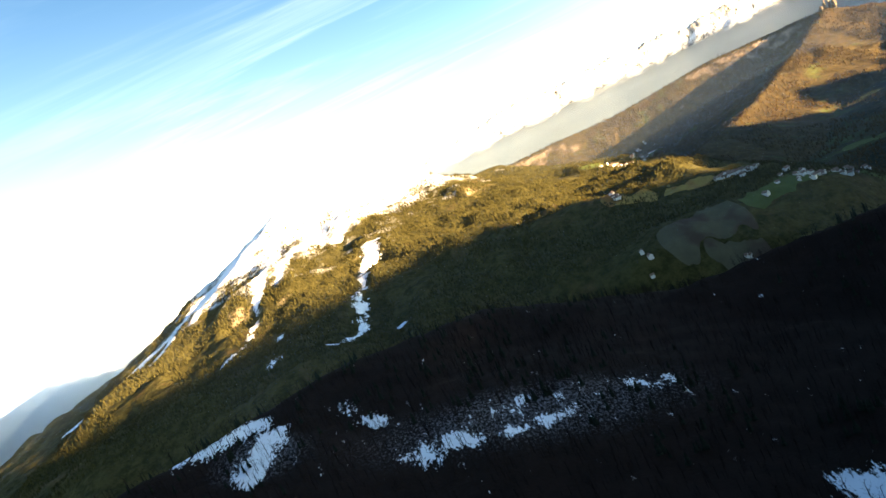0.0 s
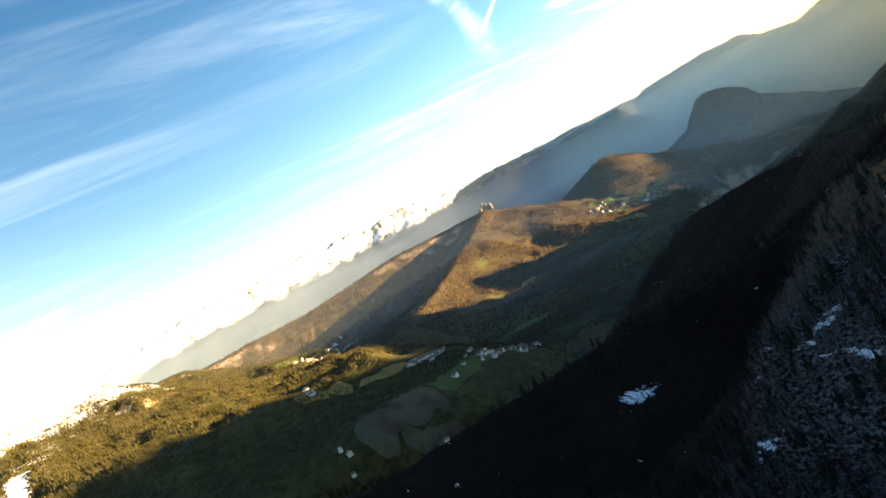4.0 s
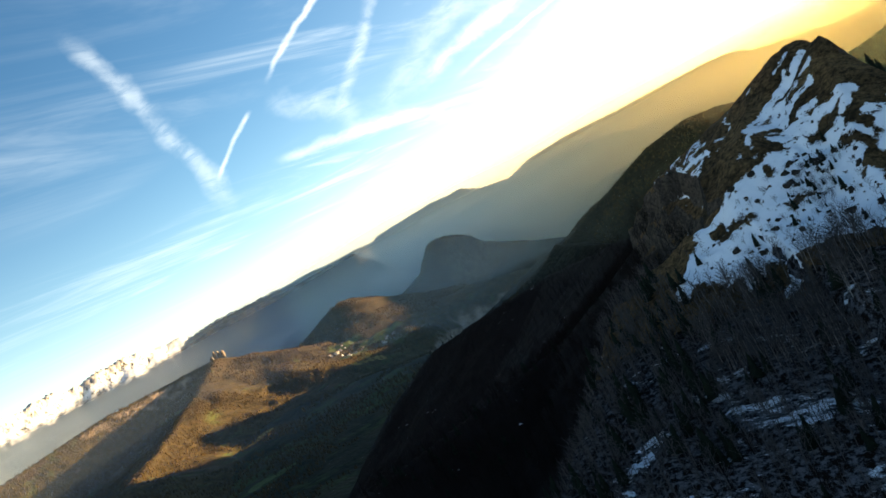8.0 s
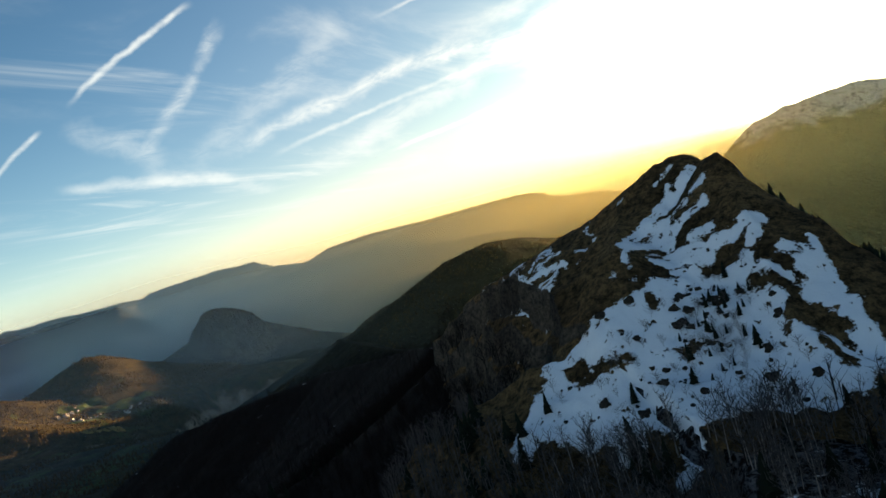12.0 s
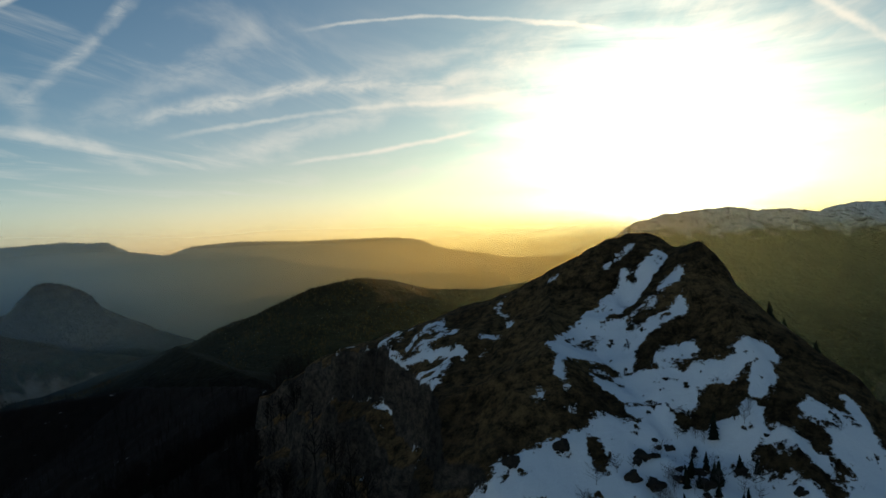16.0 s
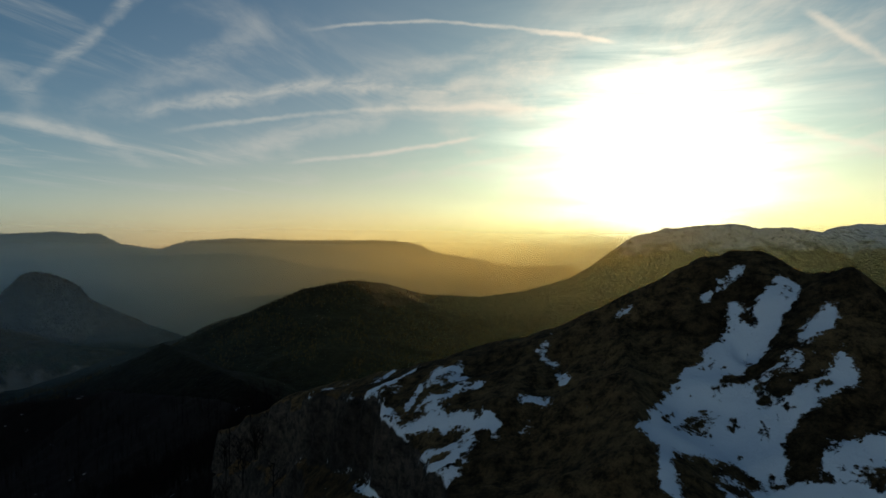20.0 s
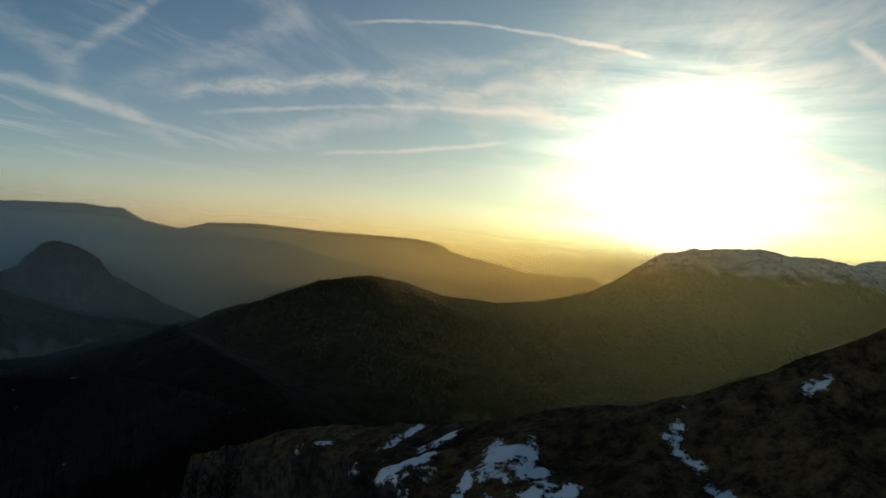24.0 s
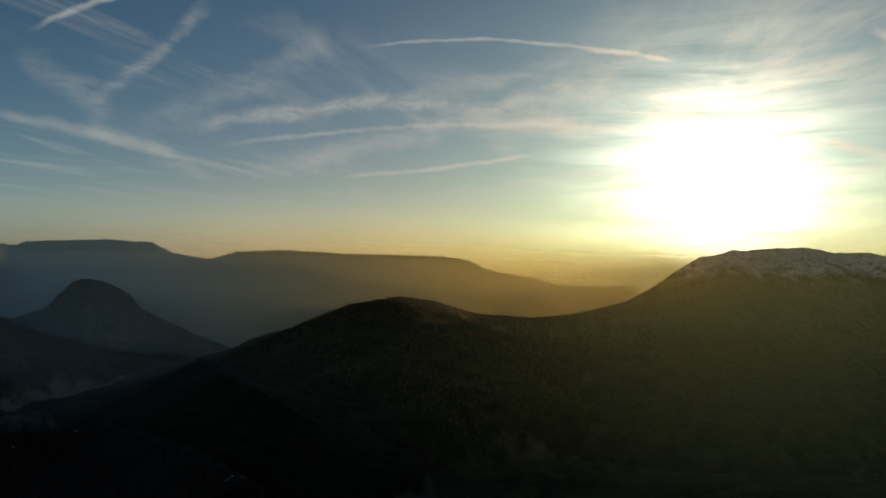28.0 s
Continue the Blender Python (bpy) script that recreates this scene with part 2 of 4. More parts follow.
def raw_mesh(name, co, faces, smooth=True):
    me = bpy.data.meshes.new(name)
    k = faces.shape[1]
    me.vertices.add(len(co))
    me.vertices.foreach_set("co", np.ascontiguousarray(co, np.float32).ravel())
    me.loops.add(faces.size)
    me.loops.foreach_set("vertex_index", np.ascontiguousarray(faces, np.int32).ravel())
    me.polygons.add(len(faces))
    me.polygons.foreach_set("loop_start", np.arange(0, faces.size, k, dtype=np.int32))
    me.polygons.foreach_set("use_smooth", np.full(len(faces), smooth))
    me.update(calc_edges=True)
    return me


def attribute(me, name, values):
    a = me.attributes.new(name, "FLOAT", "POINT")
    a.data.foreach_set("value", np.ascontiguousarray(values, np.float32).ravel())


# ---- materials ----


def material(name):
    m = bpy.data.materials.new(name)
    m.use_nodes = True
    m.node_tree.nodes.clear()
    n = Nodes(m.node_tree)
    out = m.node_tree.nodes.new("ShaderNodeOutputMaterial")
    return m, n, out


def finish(n, out, color, rough=0.9, bump=None, bump_size=1.0, distance=1.0, spec=0.05):
    b = n.add("ShaderNodeBsdfPrincipled", Base_Color=color, Roughness=rough)
    b.inputs["Specular IOR Level"].default_value = spec
    if bump is not None:
        k = n.add("ShaderNodeBump", Strength=bump_size, Distance=distance, Height=bump)
        n.put(b.inputs["Normal"], k.outputs[0])
    n.put(out.inputs[0], b.outputs[0])
    return b


def spot(n):
    return n.t.nodes.new("ShaderNodeNewGeometry").outputs["Position"]


def upness(n):
    return n.add("ShaderNodeSeparateXYZ", Vector=n.t.nodes.new("ShaderNodeNewGeometry").outputs["Normal"]).outputs[2]


def level(n):
    return n.add("ShaderNodeSeparateXYZ", Vector=spot(n)).outputs[2]


def land(name, woods, bare, rock, canopy=9.0, rock_from=0.62, snow=None, clear=0.62, grass=None, gullies=False, relief=0.9):
    """Hill country: woods with a canopy, bare ground in the gaps, rock where it is steep, snow above a level."""
    m, n, out = material(name)
    p = spot(n)
    big = n.noise(p, 0.0042, 5.0, 0.6)
    mid = n.noise(p, 0.021, 5.0, 0.6)
    fine = n.add("ShaderNodeTexVoronoi", Vector=p, Scale=1.0 / canopy)
    tone = n.noise(p, 0.35 / canopy, 4.0, 0.7)
    w = n.mix(n.step(tone, 0.3, 0.7), rgb(*[c * 0.6 for c in woods]), rgb(*[c * 1.45 for c in woods]))
    gap = n.step(n.math("ADD", n.math("MULTIPLY", big, 0.6), n.math("MULTIPLY", mid, 0.4)), clear - 0.06, clear + 0.06)
    ground = n.mix(n.step(mid, 0.35, 0.65), rgb(*bare), rgb(*[c * 0.7 for c in bare]))
    if grass:
        ground = n.mix(n.step(n.noise(p, 0.008, 2.0), 0.42, 0.58), ground, rgb(*grass))
    col = n.mix(gap, w, ground)
    steep = n.step(n.math("ADD", upness(n), n.math("MULTIPLY", n.math("SUBTRACT", mid, 0.5), 0.35)), rock_from - 0.12, rock_from + 0.05, 1.0, 0.0)
    stone = n.mix(n.noise(n.stretch(p, (0.05, 0.05, 0.3)), 1.0, 5.0, 0.7), rgb(*[c * 0.55 for c in rock]), rgb(*[c * 1.3 for c in rock]))
    if gullies:
        steep = n.math("MULTIPLY", steep, n.step(n.math("ADD", level(n), n.math("MULTIPLY", big, 160.0)), -110.0, -10.0))
    col = n.mix(steep, col, stone)
    rough = 0.95
    if snow:
        lo, hi, most = snow
        edge = n.math("ADD", level(n), n.math("MULTIPLY", n.math("SUBTRACT", n.noise(p, 0.012, 7.0, 0.68), 0.5), (hi - lo) * 3.2))
        white = n.math("MULTIPLY", n.step(edge, lo, hi), n.step(n.noise(n.stretch(p, (1, 1, 0.4)), 0.05, 6.0, 0.75), 0.36, 0.5))
        col = n.mix(n.math("MULTIPLY", white, most), col, rgb(0.8, 0.82, 0.86))
    if gullies:
        a = n.t.nodes.new("ShaderNodeAttribute")
        a.attribute_name = "snow"
        rag = n.math("ADD", n.math("MULTIPLY", n.math("SUBTRACT", n.noise(p, 0.03, 5.0, 0.7), 0.5), 64.0), n.math("MULTIPLY", n.math("SUBTRACT", n.noise(p, 0.16, 4.0, 0.75), 0.5), 42.0))
        col = n.mix(n.step(n.math("ADD", a.outputs["Fac"], rag), -2.0, 2.0), col, rgb(0.82, 0.83, 0.86))
    h = n.math("ADD", n.math("MULTIPLY", fine.outputs["Distance"], -0.8), tone)
    finish(n, out, col, rough, h, relief, canopy * 0.55)
    return m


PINE = (0.022, 0.033, 0.012)
# evening gold is put into the colours of these woods and cliffs
MAT_NORTH = land("snowy_mountain_woods", (0.039, 0.0351, 0.0117), (0.117, 0.0806, 0.0364), (0.442, 0.338, 0.221), 7.0, 0.74, (-75, 25, 0.97), gullies=True, relief=0.6)
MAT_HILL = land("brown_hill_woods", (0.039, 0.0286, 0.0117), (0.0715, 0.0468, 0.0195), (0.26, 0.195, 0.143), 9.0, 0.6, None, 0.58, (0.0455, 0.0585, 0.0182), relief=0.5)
# darker copy of the hill woods, with the backlit sides' shade in its colours
MAT_DARK = land("backlit_hill_woods", (0.014, 0.011, 0.006), (0.022, 0.016, 0.009), (0.08, 0.063, 0.047), 12.0, 0.55, None, 0.66, relief=0.6)
# plateau darkened to look unlit; the blue of distance is put into the range
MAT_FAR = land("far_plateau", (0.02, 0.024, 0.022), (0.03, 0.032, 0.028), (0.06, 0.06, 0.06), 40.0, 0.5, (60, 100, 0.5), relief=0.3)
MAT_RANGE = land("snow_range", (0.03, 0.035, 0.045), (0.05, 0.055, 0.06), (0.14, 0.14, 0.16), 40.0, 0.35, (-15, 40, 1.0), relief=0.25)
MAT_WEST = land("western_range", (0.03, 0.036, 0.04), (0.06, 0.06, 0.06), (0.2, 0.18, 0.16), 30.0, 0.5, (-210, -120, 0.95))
MAT_MASSIF = land("massif_rock", (0.02, 0.018, 0.012), (0.04, 0.03, 0.02), (0.1, 0.085, 0.07), 16.0, 0.6, (-70, 0, 1.0))


def flank_material():
    m, n, out = material("beech_wood_floor")
    p = spot(n)
    # litter darkened beyond its own colour, deep shade put into it
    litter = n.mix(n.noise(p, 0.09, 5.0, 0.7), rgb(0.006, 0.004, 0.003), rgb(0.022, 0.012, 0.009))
    run = n.noise(n.stretch(p, (1.0, 0.3, 0.6)), 0.13, 6.0, 0.74)
    a = n.t.nodes.new("ShaderNodeAttribute")
    a.attribute_name = "snow"
    old = n.t.nodes.new("ShaderNodeAttribute")
    old.attribute_name = "old_snow"
    rag = n.math("ADD", n.math("MULTIPLY", n.math("SUBTRACT", n.noise(n.stretch(p, (1.0, 0.35, 0.6)), 0.12, 5.0, 0.7), 0.5), 34.0), n.math("MULTIPLY", n.math("SUBTRACT", n.noise(n.stretch(p, (1.0, 0.4, 0.7)), 0.6, 5.0, 0.75), 0.5), 30.0))
    specks = n.noise(n.stretch(p, (1.0, 0.6, 1.0)), 0.75, 5.0, 0.7)
    white = n.math("MAXIMUM", n.step(n.math("ADD", run, n.math("MULTIPLY", old.outputs["Fac"], 0.14)), 0.66, 0.72), n.step(n.math("ADD", a.outputs["Fac"], rag), -0.5, 0.5))
    dusted = n.math("MULTIPLY", n.step(n.math("ADD", specks, n.math("MULTIPLY", old.outputs["Fac"], 0.08)), 0.5, 0.66), n.step(old.outputs["Fac"], 0.1, 0.5))
    litter = n.mix(n.math("MULTIPLY", dusted, 0.4), litter, rgb(0.3, 0.3, 0.33))
    col = n.mix(white, litter, rgb(0.72, 0.75, 0.8))
    finish(n, out, col, 0.9, n.noise(p, 0.5, 5.0, 0.7), 0.7, 1.2)
    return m


MAT_FLANK = flank_material()


def peak_material():
    m, n, out = material("peak_rock_and_snow")
    p = spot(n)
    a = n.t.nodes.new("ShaderNodeAttribute")
    a.attribute_name = "snow"
    ragged = n.math("ADD", n.math("MULTIPLY", n.math("SUBTRACT", n.noise(p, 0.16, 5.0, 0.65), 0.5), 3.2),
                    n.math("MULTIPLY", n.math("SUBTRACT", n.noise(n.stretch(p, (0.8, 0.8, 1.2)), 0.6, 6.0, 0.78), 0.5), 4.6))
    white = n.math("MULTIPLY", n.step(n.math("ADD", a.outputs["Fac"], ragged), -0.12, 0.12), n.step(n.math("ADD", upness(n), n.math("MULTIPLY", n.math("SUBTRACT", n.noise(p, 0.4, 4.0, 0.7), 0.5), 0.3)), 0.4, 0.5))
    specks = n.step(n.noise(n.stretch(p, (0.7, 1.0, 1.0)), 0.42, 4.0, 0.6), 0.33, 0.38)
    crumbs = n.step(n.noise(n.stretch(p, (0.6, 1.0, 1.0)), 0.3, 5.0, 0.7), 0.7, 0.73)
    white = n.math("MAXIMUM", n.math("MULTIPLY", white, specks), n.math("MULTIPLY", crumbs, n.step(upness(n), 0.55, 0.7)))
    turf = n.mix(n.step(n.noise(p, 0.45, 8.0, 0.78), 0.34, 0.66), rgb(0.03, 0.018, 0.009), rgb(0.25, 0.15, 0.068))
    stone = n.mix(n.step(n.noise(n.stretch(p, (0.5, 0.5, 0.9)), 0.8, 8.0, 0.78), 0.3, 0.7), rgb(0.025, 0.018, 0.014), rgb(0.17, 0.128, 0.1))
    steep = n.step(n.math("ADD", upness(n), n.math("MULTIPLY", n.math("SUBTRACT", n.noise(p, 0.2, 4.0, 0.6), 0.5), 0.5)), 0.5, 0.68, 1.0, 0.0)
    ground = n.mix(steep, turf, stone)
    ground = n.mix(n.step(n.noise(p, 0.045, 5.0, 0.7), 0.42, 0.6), ground, n.mix(0.55, ground, rgb(0.008, 0.006, 0.005)))
    drift = n.mix(n.noise(p, 0.5, 3.0, 0.5), rgb(0.78, 0.8, 0.84), rgb(0.86, 0.87, 0.9))
    col = n.mix(white, ground, drift)
    h = n.math("MULTIPLY_ADD", n.noise(p, 1.3, 6.0, 0.7), n.math("MULTIPLY_ADD", white, -0.9, 1.0), n.math("MULTIPLY", white, 0.7))
    finish(n, out, col, n.math("MULTIPLY_ADD", white, -0.35, 0.95), h, 0.9, 1.6)
    return m


MAT_PEAK = peak_material()


def plain(name, col, rough=0.9, vary=0.35, scale=0.5):
    m, n, out = material(name)
    r = n.t.nodes.new("ShaderNodeNewGeometry").outputs["Random Per Island"]
    t = n.math("ADD", n.math("MULTIPLY", r, 0.6), n.math("MULTIPLY", n.noise(spot(n), scale, 4.0, 0.6), 0.4))
    c = n.mix(t, rgb(*[v * (1 - vary) for v in col]), rgb(*[v * (1 + vary) for v in col]))
    finish(n, out, c, rough)
    return m


# ---- the lie of the land ----
VALLEY = -370.0


def ground_height(X, Y):
    deep = np.exp(-(((X - 1750) / 900) ** 2 + ((Y - 350) / 900) ** 2))
    east = np.clip((X - 1650) / 1000, 0, 1)
    east = east * east * (3 - 2 * east)
    return VALLEY + 24 * (1 - 0.6 * east) * fbm(X, Y, 700, 5, 3) - 260 * deep * (1 - east) - 190 * east


def build_ground():
    ang = np.radians(np.linspace(0, 360, 481))
    rad = 30 * (6600 / 30.0) ** np.linspace(0, 1, 160)
    A, R = np.meshgrid(ang, rad)
    X, Y = 200 + R * np.sin(A), 200 + R * np.cos(A)
    me = grid_mesh("ground", X, Y, ground_height(X, Y))
    me.materials.append(MAT_VALLEY)
    return tagged(new("ground", me), "wide valley floor of dark meadows and bare woods", "ground", kind="structure")


MAT_VALLEY = land("valley_floor", (0.0182, 0.0169, 0.0104), (0.0416, 0.0364, 0.0208), (0.13, 0.111, 0.0845), 12.0, 0.3, None, 0.5, (0.0338, 0.0468, 0.0156), relief=0.5)
build_ground()


LANDS = []


def land_height(X, Y):
    h = ground_height(X, Y)
    for x0, x1, y0, y1, fn in LANDS:
        h = np.where((X > x0) & (X < x1) & (Y > y0) & (Y < y1), np.maximum(h, fn(X, Y)), h)
    return h


def mountain(name, label, mat, crests, pad, res, rough, seed, gully=0.0, kind="structure", cover=None, trim=None, teeth=0.0):
    """One mountain: flanks of its crest lines, broken by gullies and knolls."""
    pts = [p for line, *_ in crests for p in line]
    xs, ys = [p[0] for p in pts], [p[1] for p in pts]

    def fn(X, Y):
        h, near = np.full(X.shape, -1e9), np.full(X.shape, 1e9)
        wx, wy = fbm(X, Y, pad * 0.5, 3, seed + 40) * pad * 0.06, fbm(X, Y, pad * 0.5, 3, seed + 50) * pad * 0.06
        for line, left, right, depth in crests:
            hh, dd = crest(X, Y, line, left, right, depth)
            hw, dw = crest(X + wx, Y + wy, line, left, right, depth)
            k = np.clip(dd / (pad * 0.12), 0, 1)
            h, near = np.maximum(h, hh * (1 - k) + hw * k), np.minimum(near, dd)
        grow = np.clip(near / (pad * 0.3), 0.06, 1)
        h = h + rough * grow * crags(X, Y, pad * 0.45, 6, seed)
        h = h - 420 * np.clip((near / pad - 0.68) / 0.32, 0, 3) ** 2
        if teeth:
            h = h + teeth * np.exp(-near / (pad * 0.1)) * crags(X, Y, 130, 4, seed + 5)
        if gully:
            h = h + gully * np.clip(near / (pad * 0.08), 0.12, 1) * fbm(X, Y, pad * 0.12, 5, seed + 9)
        return h if trim is None else h - trim(X, Y)

    me, X, Y, Z = height_mesh(name, min(xs) - pad, max(xs) + pad, min(ys) - pad, max(ys) + pad, res, fn)
    LANDS.append((X.min(), X.max(), Y.min(), Y.max(), fn))
    me.materials.append(mat)
    if cover:
        attribute(me, "snow", cover(X, Y))
    return tagged(new(name, me), label, "mountain", kind=kind), fn


NORTH_CREST = [(-1000, 1700, -260), (-778, 1842, -170), (-581, 2003, -122), (-504, 2112, -21), (-424, 2217, 38), (-305, 2280, 109), (-186, 2293, 84), (-41, 2300, 66),
               (87, 2298, 29), (109, 2326, -16), (218, 2347, -54), (373, 2356, -69), (507, 2375, -141), (652, 2399, -244), (786, 2418, -335), (878, 2447, -395)]
# snow couloirs of the northern mountain
COULOIRS = [
    (-85, 1817, -109, 1705, 15), (-60, 1830, -105, 1715, 8), (-109, 1705, -129, 1527, 9), (-129, 1527, -149, 1396, 8), (-149, 1396, -201, 1336, 8),
    (-337, 2139, -343, 1923, 14), (-343, 1923, -381, 1763, 9), (-381, 1763, -390, 1580, 4), (-390, 1580, -435, 1477, 3), (-277, 1958, -320, 1800, 7),
    (-212, 2035, -277, 1958, 22), (-124, 2054, -158, 1955, 16), (31, 2142, -124, 2054, 20), (-305, 2275, 60, 2270, 80), (-900, 1770, -581, 2000, 22), (-581, 2000, -424, 2210, 45), (-520, 1980, -560, 1880, 14), (-640, 1900, -680, 1800, 12), (-424, 2200, -430, 2050, 20), (60, 2240, 20, 2130, 26), (-180, 2230, -230, 2090, 24), (-319, 1507, -310, 1500, 6), (-325, 1370, -300, 1362, 5), (-78, 1364, -70, 1360, 6),
]


def couloirs(X, Y):
    c = np.full(X.shape, -60.0)
    for st in COULOIRS:
        c = np.maximum(c, stroke(X, Y, *st, 1.0))
    return c


north, north_h = mountain("snowy_mountain", "rocky snow-topped mountain with wooded lower slopes", MAT_NORTH,
                          [(NORTH_CREST, 0.6, 0.5, 520), ([(-305, 2280, 109), (-230, 2050, -40), (-200, 1850, -160)], 0.7, 0.7, 400),
                           ([(87, 2298, 29), (60, 2100, -60), (20, 1850, -190)], 0.6, 0.6, 400),
                           ([(373, 2356, -69), (420, 2100, -190), (520, 1850, -300)], 0.5, 0.5, 400)], 900, 8, 38, 5, 24, cover=couloirs, trim=lambda X, Y: 0.45 * np.clip(X - 680, 0, 900))
tower, tower_h = mountain("brown_hill", "brown wooded hill with a rocky knob on top", MAT_HILL,
                          [([(579, 3492, -125), (813, 3463, -126), (1101, 3400, -135), (1341, 3331, -116), (1548, 3258, -94), (1813, 3137, -99), (1990, 2980, -105)], 0.7, 1.3, 380),
                           ([(1990, 2980, -105), (1690, 2775, -195), (1400, 2520, -240), (1090, 2230, -268), (850, 1975, -262), (690, 1800, -266), (600, 1690, -330)], 0.6, 0.36, 320),
                           ([(1990, 2980, -105), (2057, 2881, -180), (2154, 2808, -265), (2270, 2715, -400)], 0.9, 0.45, 330)], 800, 9, 22, 11, 16)
shelf, shelf_h = mountain("terraced_plateau", "wooded plateau with a cliff edge and green terraces", MAT_HILL,
                          [([(2255, 2951, -272), (2389, 2887, -232), (2515, 2821, -177), (2604, 2784, -154), (2678, 2759, -171), (2765, 2718, -249), (2951, 2563, -360)], 1.4, 0.55, 420)], 760, 12, 16, 21, 9)
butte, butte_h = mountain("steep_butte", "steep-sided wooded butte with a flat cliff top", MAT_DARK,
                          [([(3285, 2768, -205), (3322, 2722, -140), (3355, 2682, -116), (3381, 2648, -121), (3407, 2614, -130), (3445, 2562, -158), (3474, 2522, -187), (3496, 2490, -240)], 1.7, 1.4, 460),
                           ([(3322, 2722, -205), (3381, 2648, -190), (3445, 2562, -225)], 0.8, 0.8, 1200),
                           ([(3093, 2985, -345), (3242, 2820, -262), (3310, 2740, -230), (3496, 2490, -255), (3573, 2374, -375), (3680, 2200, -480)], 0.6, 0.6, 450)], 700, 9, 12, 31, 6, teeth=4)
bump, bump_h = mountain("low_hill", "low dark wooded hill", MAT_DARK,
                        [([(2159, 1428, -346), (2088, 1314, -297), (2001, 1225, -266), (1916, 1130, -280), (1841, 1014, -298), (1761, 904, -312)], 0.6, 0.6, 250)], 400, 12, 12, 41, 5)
DOME = [(2564, 1468, -326), (2679, 1383, -280), (2793, 1286, -229), (2904, 1178, -174), (3017, 1037, -147), (3108, 927, -162), (3183, 783, -210), (3260, 565, -226),
        (3318, 386, -206), (3364, 226, -161), (3425, 91, -117)]
# beyond (3915, -1210) the crest is unseen, shaped to shade the northern mountain's foot
MASSIF = [(3425, 91, -117), (3505, 11, -35), (3582, -90, 26), (3646, -264, 57), (3695, -475, 74), (3750, -618, 48), (3796, -772, 53), (3845, -905, 35), (3889, -1039, 60),
          (3915, -1210, 71), (3890, -1320, 40), (3862, -1430, 62), (3842, -1500, 172), (3810, -1600, 195), (3600, -1800, 212), (3300, -1980, 205), (2700, -2240, 210), (2000, -2300, 190), (1000, -2250, 150), (0, -2200, 140), (-900, -2150, 120)]
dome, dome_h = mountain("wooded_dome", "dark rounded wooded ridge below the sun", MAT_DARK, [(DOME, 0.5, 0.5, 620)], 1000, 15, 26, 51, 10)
massif, massif_h = mountain("snowy_massif", "long limestone massif with snow along its crest", MAT_MASSIF, [(MASSIF, 0.8, 0.6, 1200)], 1300, 12, 34, 61, 14, teeth=15)
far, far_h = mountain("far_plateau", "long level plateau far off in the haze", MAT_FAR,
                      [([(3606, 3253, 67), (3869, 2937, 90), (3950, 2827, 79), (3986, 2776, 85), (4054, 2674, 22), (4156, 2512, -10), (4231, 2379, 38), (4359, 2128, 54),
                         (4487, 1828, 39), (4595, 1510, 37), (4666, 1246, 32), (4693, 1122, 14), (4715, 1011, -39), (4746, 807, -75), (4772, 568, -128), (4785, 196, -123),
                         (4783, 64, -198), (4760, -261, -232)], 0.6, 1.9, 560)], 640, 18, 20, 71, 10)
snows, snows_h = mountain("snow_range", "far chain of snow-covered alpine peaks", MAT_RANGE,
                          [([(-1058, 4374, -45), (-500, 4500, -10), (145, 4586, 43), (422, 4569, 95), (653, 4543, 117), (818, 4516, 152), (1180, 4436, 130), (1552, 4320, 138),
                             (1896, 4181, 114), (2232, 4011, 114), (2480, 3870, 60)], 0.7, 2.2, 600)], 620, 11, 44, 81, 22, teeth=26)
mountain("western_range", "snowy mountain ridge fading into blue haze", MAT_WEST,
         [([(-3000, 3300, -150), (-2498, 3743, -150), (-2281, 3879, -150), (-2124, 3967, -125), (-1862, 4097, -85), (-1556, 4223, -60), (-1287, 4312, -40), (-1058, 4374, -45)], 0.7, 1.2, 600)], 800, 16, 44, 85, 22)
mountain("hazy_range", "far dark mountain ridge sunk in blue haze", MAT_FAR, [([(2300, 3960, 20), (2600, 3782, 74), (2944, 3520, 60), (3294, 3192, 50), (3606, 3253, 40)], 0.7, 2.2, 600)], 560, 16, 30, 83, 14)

# ---- the near mountain ----
RIDGE = [(-420, -260, 60), (-160, -150, 25), (-20, -90, -20), (110, -20, -62), (230, 50, -92), (310, 115, -96), (345, 150, -84)]
SPUR = [(-330, 330, -70), (-175, 415, -84), (-77, 501, -90), (28, 564, -112), (134, 520, -152), (254, 500, -156), (354, 450, -150), (433, 405, -147), (510, 380, -142), (575, 362, -132)]
SHOULDER = [(497, 311, -106), (642, 366, -124), (776, 485, -146), (892, 625, -168), (907, 779, -190), (932, 903, -215)]


PEAK_CREST = [(409, 186, -44.0), (407, 196, -47.0), (405.7, 204, -50.6), (405.5, 211, -54.2), (407, 218.6, -57.4), (410.2, 228.5, -60.3), (416, 239, -63.9), (424, 249, -67.5),
              (447, 273, -75.3), (468, 289, -84.5), (497, 311, -96), (540, 345, -125)]
SOUTH_CREST = [(409, 186, -44.0), (402, 181, -48.6), (396, 176, -47.2), (391, 172.5, -52.5), (388, 171, -61), (383, 168, -66), (375, 163, -69), (366, 158, -76), (358, 154, -87), (345, 148, -96), (320, 138, -108)]
SOUTH_EDGE = [(450, 209), (425, 195), (410, 184.5), (398, 176), (389, 171.5), (376, 164), (358, 155), (340, 146), (322, 138)]
CLIFF = [(335, 212), (362, 228), (380, 234), (405, 250), (432, 272), (470, 300), (505, 325), (560, 365)]


